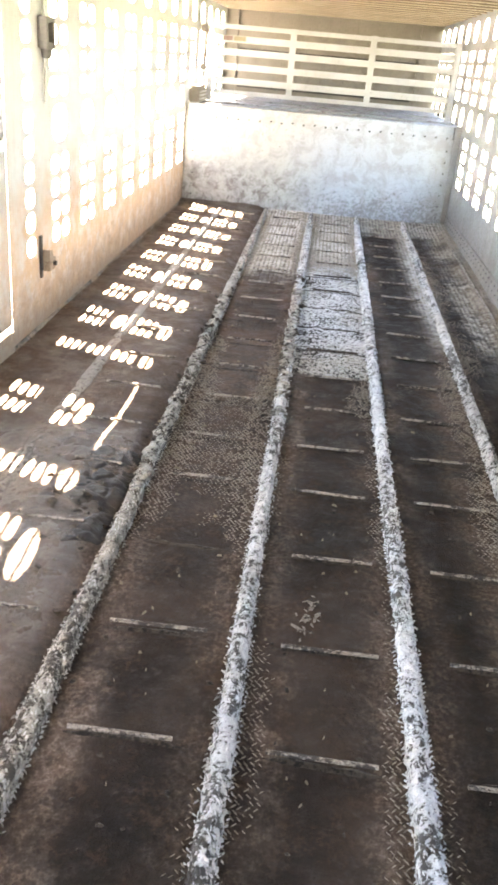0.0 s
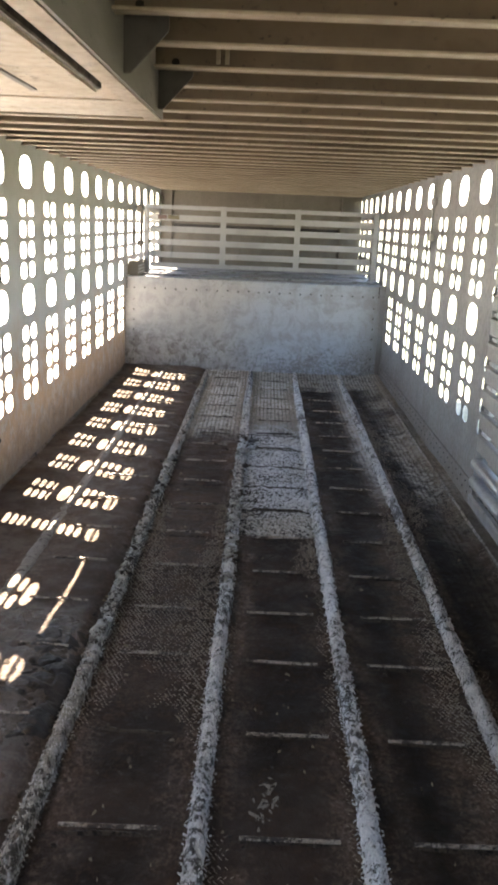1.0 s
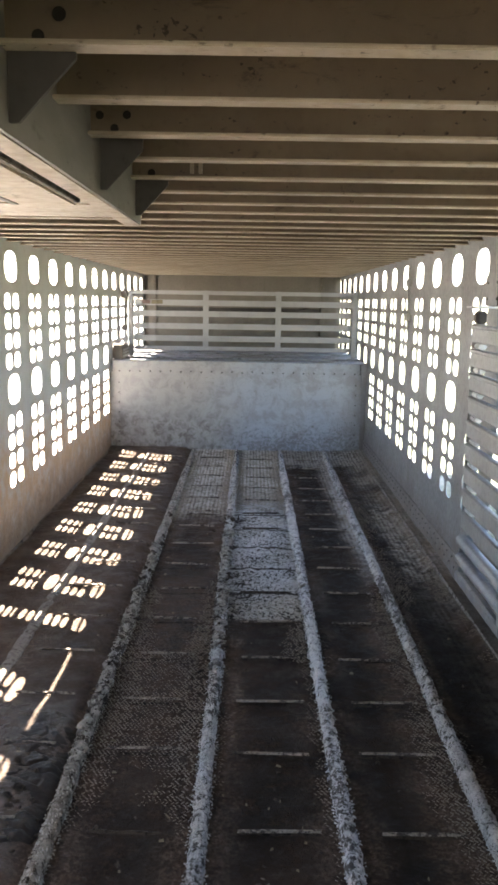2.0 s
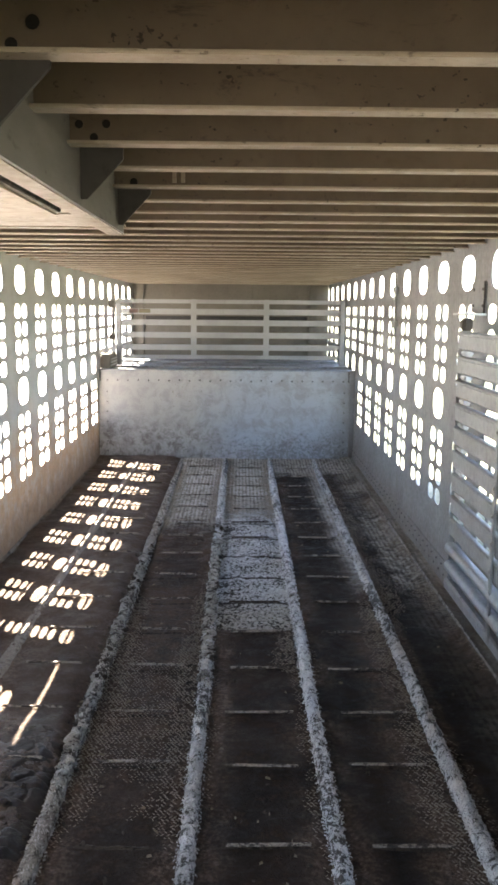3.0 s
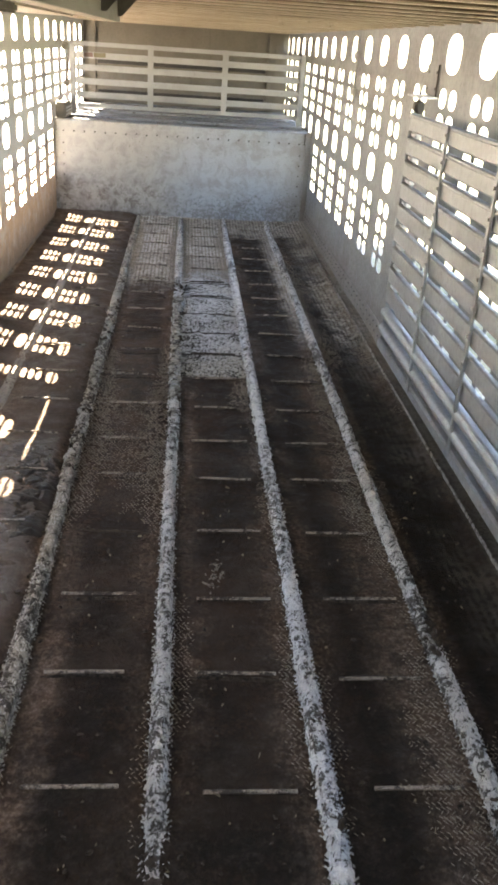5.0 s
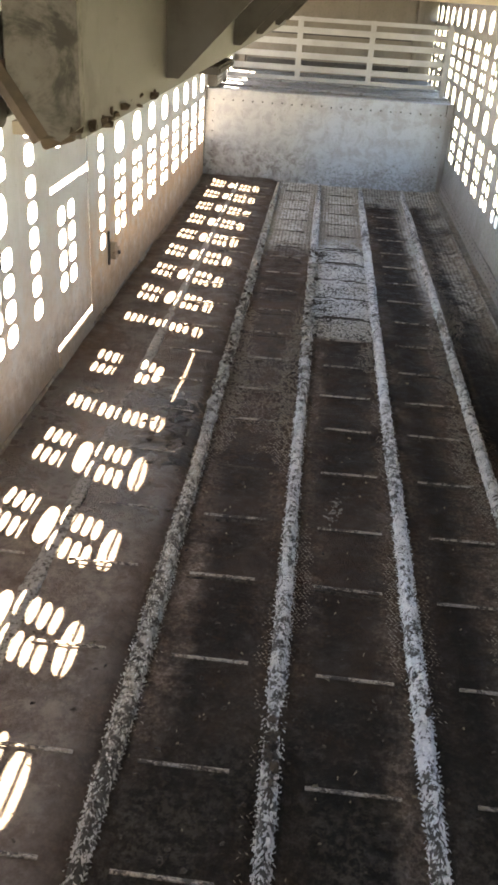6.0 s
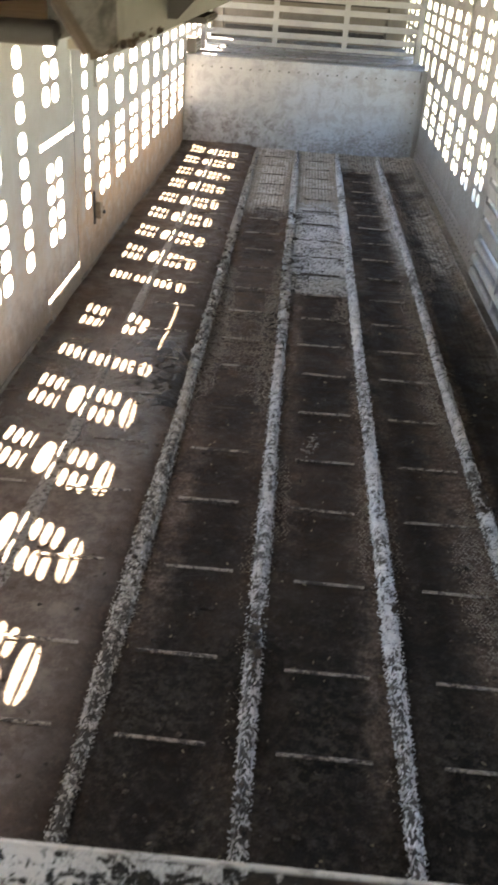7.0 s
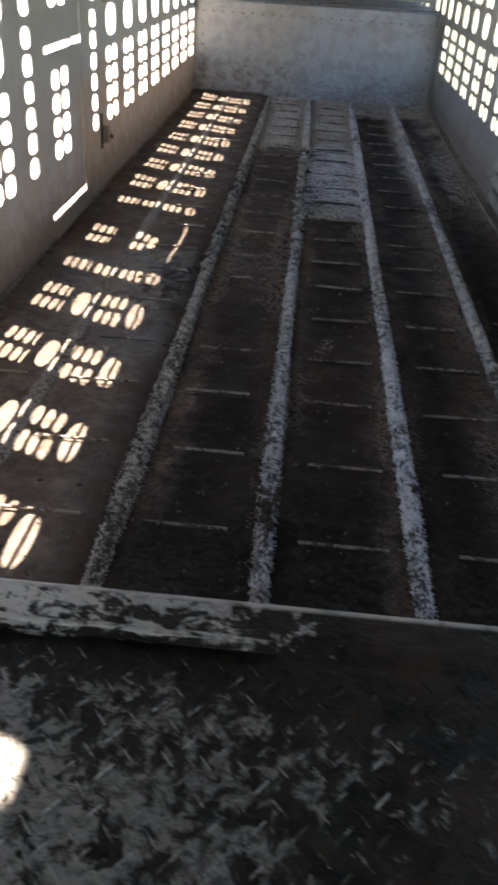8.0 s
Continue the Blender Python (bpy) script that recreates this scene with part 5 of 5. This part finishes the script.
part("plate", prism(bmesh.new(), [(-4.285, 1.478), (-4.075, 1.478), (-4.060, 1.490), (-4.060, 1.612), (-4.070, 1.620), (-4.275, 1.620), (-4.285, 1.610)], 0, XR - 0.007, XR - 0.0005), M_RIGHT, catch)
part("edge_rod", rod(bmesh.new(), (XR - 0.010, -4.283, 1.474), (XR - 0.010, -4.283, 1.620), 0.0045, 8), M_GUSSET, catch, "dark pivot rod")
for y in (-4.25, -4.10):
    for z in (1.51, 1.585):
        part("rivet", rod(bmesh.new(), (XR - 0.011, y, z), (XR - 0.0072, y, z), 0.007, 8), M_RIVET, catch)
part("shelf", one_box(GX - 0.010, XR - 0.001, -4.30, -4.08, 1.4655, 1.4745, bevel=0.002), M_SPACER, catch, "bright folded shelf")

# ---- latch rod on the far right wall, hook on the left ----
pin = thing("wall_latch", "thin grey latch rod on the perforated wall", "latch")
part("bar", rod(bmesh.new(), (XR - 0.018, -2.13, 1.30), (XR - 0.018, -2.10, 1.74), 0.006), M_RAIL, pin)
part("keeper", one_box(XR - 0.032, XR - 0.0005, -2.155, -2.075, 1.60, 1.65, bevel=0.005), M_BRIGHT, pin)
part("keeper", one_box(XR - 0.032, XR - 0.0005, -2.165, -2.085, 1.36, 1.41, bevel=0.005), M_BRIGHT, pin)
latch = thing("door_latch", "weathered grey slam latch with a hanging bar beside the side door", "latch")
for y0, y1, z0, z1 in ((-4.125, -4.100, 1.285, 1.415), (-4.030, -4.005, 1.285, 1.415), (-4.0995, -4.0305, 1.392, 1.415), (-4.0995, -4.0305, 1.285, 1.312)):
    part("frame_bar", one_box(XL + 0.0005, XL + 0.045, y0, y1, z0, z1, bevel=0.004), M_LATCH, latch)
part("knob", rod(bmesh.new(), (XL + 0.022, -4.065, 1.246), (XL + 0.022, -4.065, 1.2845), 0.020, 12, 0.028), M_LATCH, latch)
part("bar", rod(bmesh.new(), (XL + 0.014, -4.065, 1.06), (XL + 0.014, -4.065, 1.2455), 0.008, 8), M_RAIL, latch, "thin grey hanging bar")
part("bar", rod(bmesh.new(), (XL + 0.014, -4.075, 1.4155), (XL + 0.014, -4.075, 1.70), 0.007, 8), M_RAIL, latch, "thin grey hanging bar")
hook = thing("wall_hook", "rusty brown door hook on the perforated wall", "hook")
part("plate", one_box(XL + 0.0005, XL + 0.012, -4.175, -4.150, 0.262, 0.468, bevel=0.003), M_GUSSET, hook, "thin dark strip")
part("bracket", prism(bmesh.new(), [(-4.135, 0.29), (-4.050, 0.29), (-4.040, 0.305), (-4.040, 0.345), (-4.080, 0.352), (-4.092, 0.385), (-4.135, 0.392)], 0, XL + 0.0005, XL + 0.040), M_HOOK, hook)
part("pin", rod(bmesh.new(), (XL + 0.0405, -4.075, 0.32), (XL + 0.055, -4.075, 0.32), 0.012, 10), M_STEEL, hook)

# ---- edge beam of the deck opening, with gussets ----
BX = -0.190
beam = thing("edge_beam", "grimy aluminium edge beam under the deck with gusset plates", "beam")
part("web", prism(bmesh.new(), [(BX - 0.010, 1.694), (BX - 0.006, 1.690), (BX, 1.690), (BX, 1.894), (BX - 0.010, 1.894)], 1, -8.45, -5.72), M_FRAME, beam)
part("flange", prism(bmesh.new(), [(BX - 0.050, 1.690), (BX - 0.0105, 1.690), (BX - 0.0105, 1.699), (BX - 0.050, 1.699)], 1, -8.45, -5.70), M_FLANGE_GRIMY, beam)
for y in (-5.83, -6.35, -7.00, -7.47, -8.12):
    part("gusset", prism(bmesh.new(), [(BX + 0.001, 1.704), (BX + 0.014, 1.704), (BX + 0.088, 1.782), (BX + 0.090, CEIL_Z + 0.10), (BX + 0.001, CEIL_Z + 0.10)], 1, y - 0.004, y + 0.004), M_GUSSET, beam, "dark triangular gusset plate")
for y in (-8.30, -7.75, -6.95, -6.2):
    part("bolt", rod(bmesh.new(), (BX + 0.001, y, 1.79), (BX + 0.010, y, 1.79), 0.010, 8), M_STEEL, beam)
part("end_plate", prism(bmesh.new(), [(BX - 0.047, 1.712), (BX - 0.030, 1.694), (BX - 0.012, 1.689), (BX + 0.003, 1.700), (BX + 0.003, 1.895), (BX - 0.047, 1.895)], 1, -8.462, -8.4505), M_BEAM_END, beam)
bm = bmesh.new()
rod(bm, (BX - 0.056, -8.456, 1.735), (BX - 0.026, -8.456, 1.690), 0.009, 8)
rod(bm, (BX - 0.026, -8.456, 1.690), (BX - 0.004, -8.456, 1.6935), 0.008, 8, 0.004)
part("weld_bead", bm, M_RUST, beam, "rusty brown weld along the beam's cut end")
bm = bmesh.new()
rng = random.Random(77)
for k in range(26):
    y = -8.462 + 0.30 * rng.random() ** 1.5
    r = rng.uniform(0.0025, 0.0065)
    made = bmesh.ops.create_icosphere(bm, subdivisions=1, radius=r, matrix=pose(BX - rng.uniform(0.0, 0.012) + 0.002, y, 1.694 + rng.uniform(-0.002, 0.006), 0, 0, rng.uniform(0, 90)) @ Matrix.Diagonal((0.8, 1.7, 0.75, 1)))["verts"]
    for w in made:
        w.co += 0.4 * r * Vector((rng.uniform(-1, 1), rng.uniform(-1, 1), rng.uniform(-1, 1)))
part("caked_dirt", bm, M_RUST, beam, "brown dirt caked along the lower edge")
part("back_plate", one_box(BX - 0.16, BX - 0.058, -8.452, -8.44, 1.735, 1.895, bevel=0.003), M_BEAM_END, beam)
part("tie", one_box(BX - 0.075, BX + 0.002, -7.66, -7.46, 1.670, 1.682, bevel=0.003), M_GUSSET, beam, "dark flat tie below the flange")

ramp = thing("stowed_ramp", "folded flat metal ramp section hung beside the beam", "ramp")
part("plate", one_box(-0.405, -0.275, -8.40, -6.17, 1.690, 1.712, bevel=0.004), M_FLANGE, ramp)
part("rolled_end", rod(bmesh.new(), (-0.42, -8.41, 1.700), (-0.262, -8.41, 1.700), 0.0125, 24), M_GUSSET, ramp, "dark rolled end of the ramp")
# dark rail added to fill in the shadow between ramp and beam
part("side_rail", one_box(-0.2745, -0.262, -8.395, -6.20, 1.693, 1.765, bevel=0.002), M_BEAM_END, ramp, "added dark rail for the shadowed gap beside the beam")
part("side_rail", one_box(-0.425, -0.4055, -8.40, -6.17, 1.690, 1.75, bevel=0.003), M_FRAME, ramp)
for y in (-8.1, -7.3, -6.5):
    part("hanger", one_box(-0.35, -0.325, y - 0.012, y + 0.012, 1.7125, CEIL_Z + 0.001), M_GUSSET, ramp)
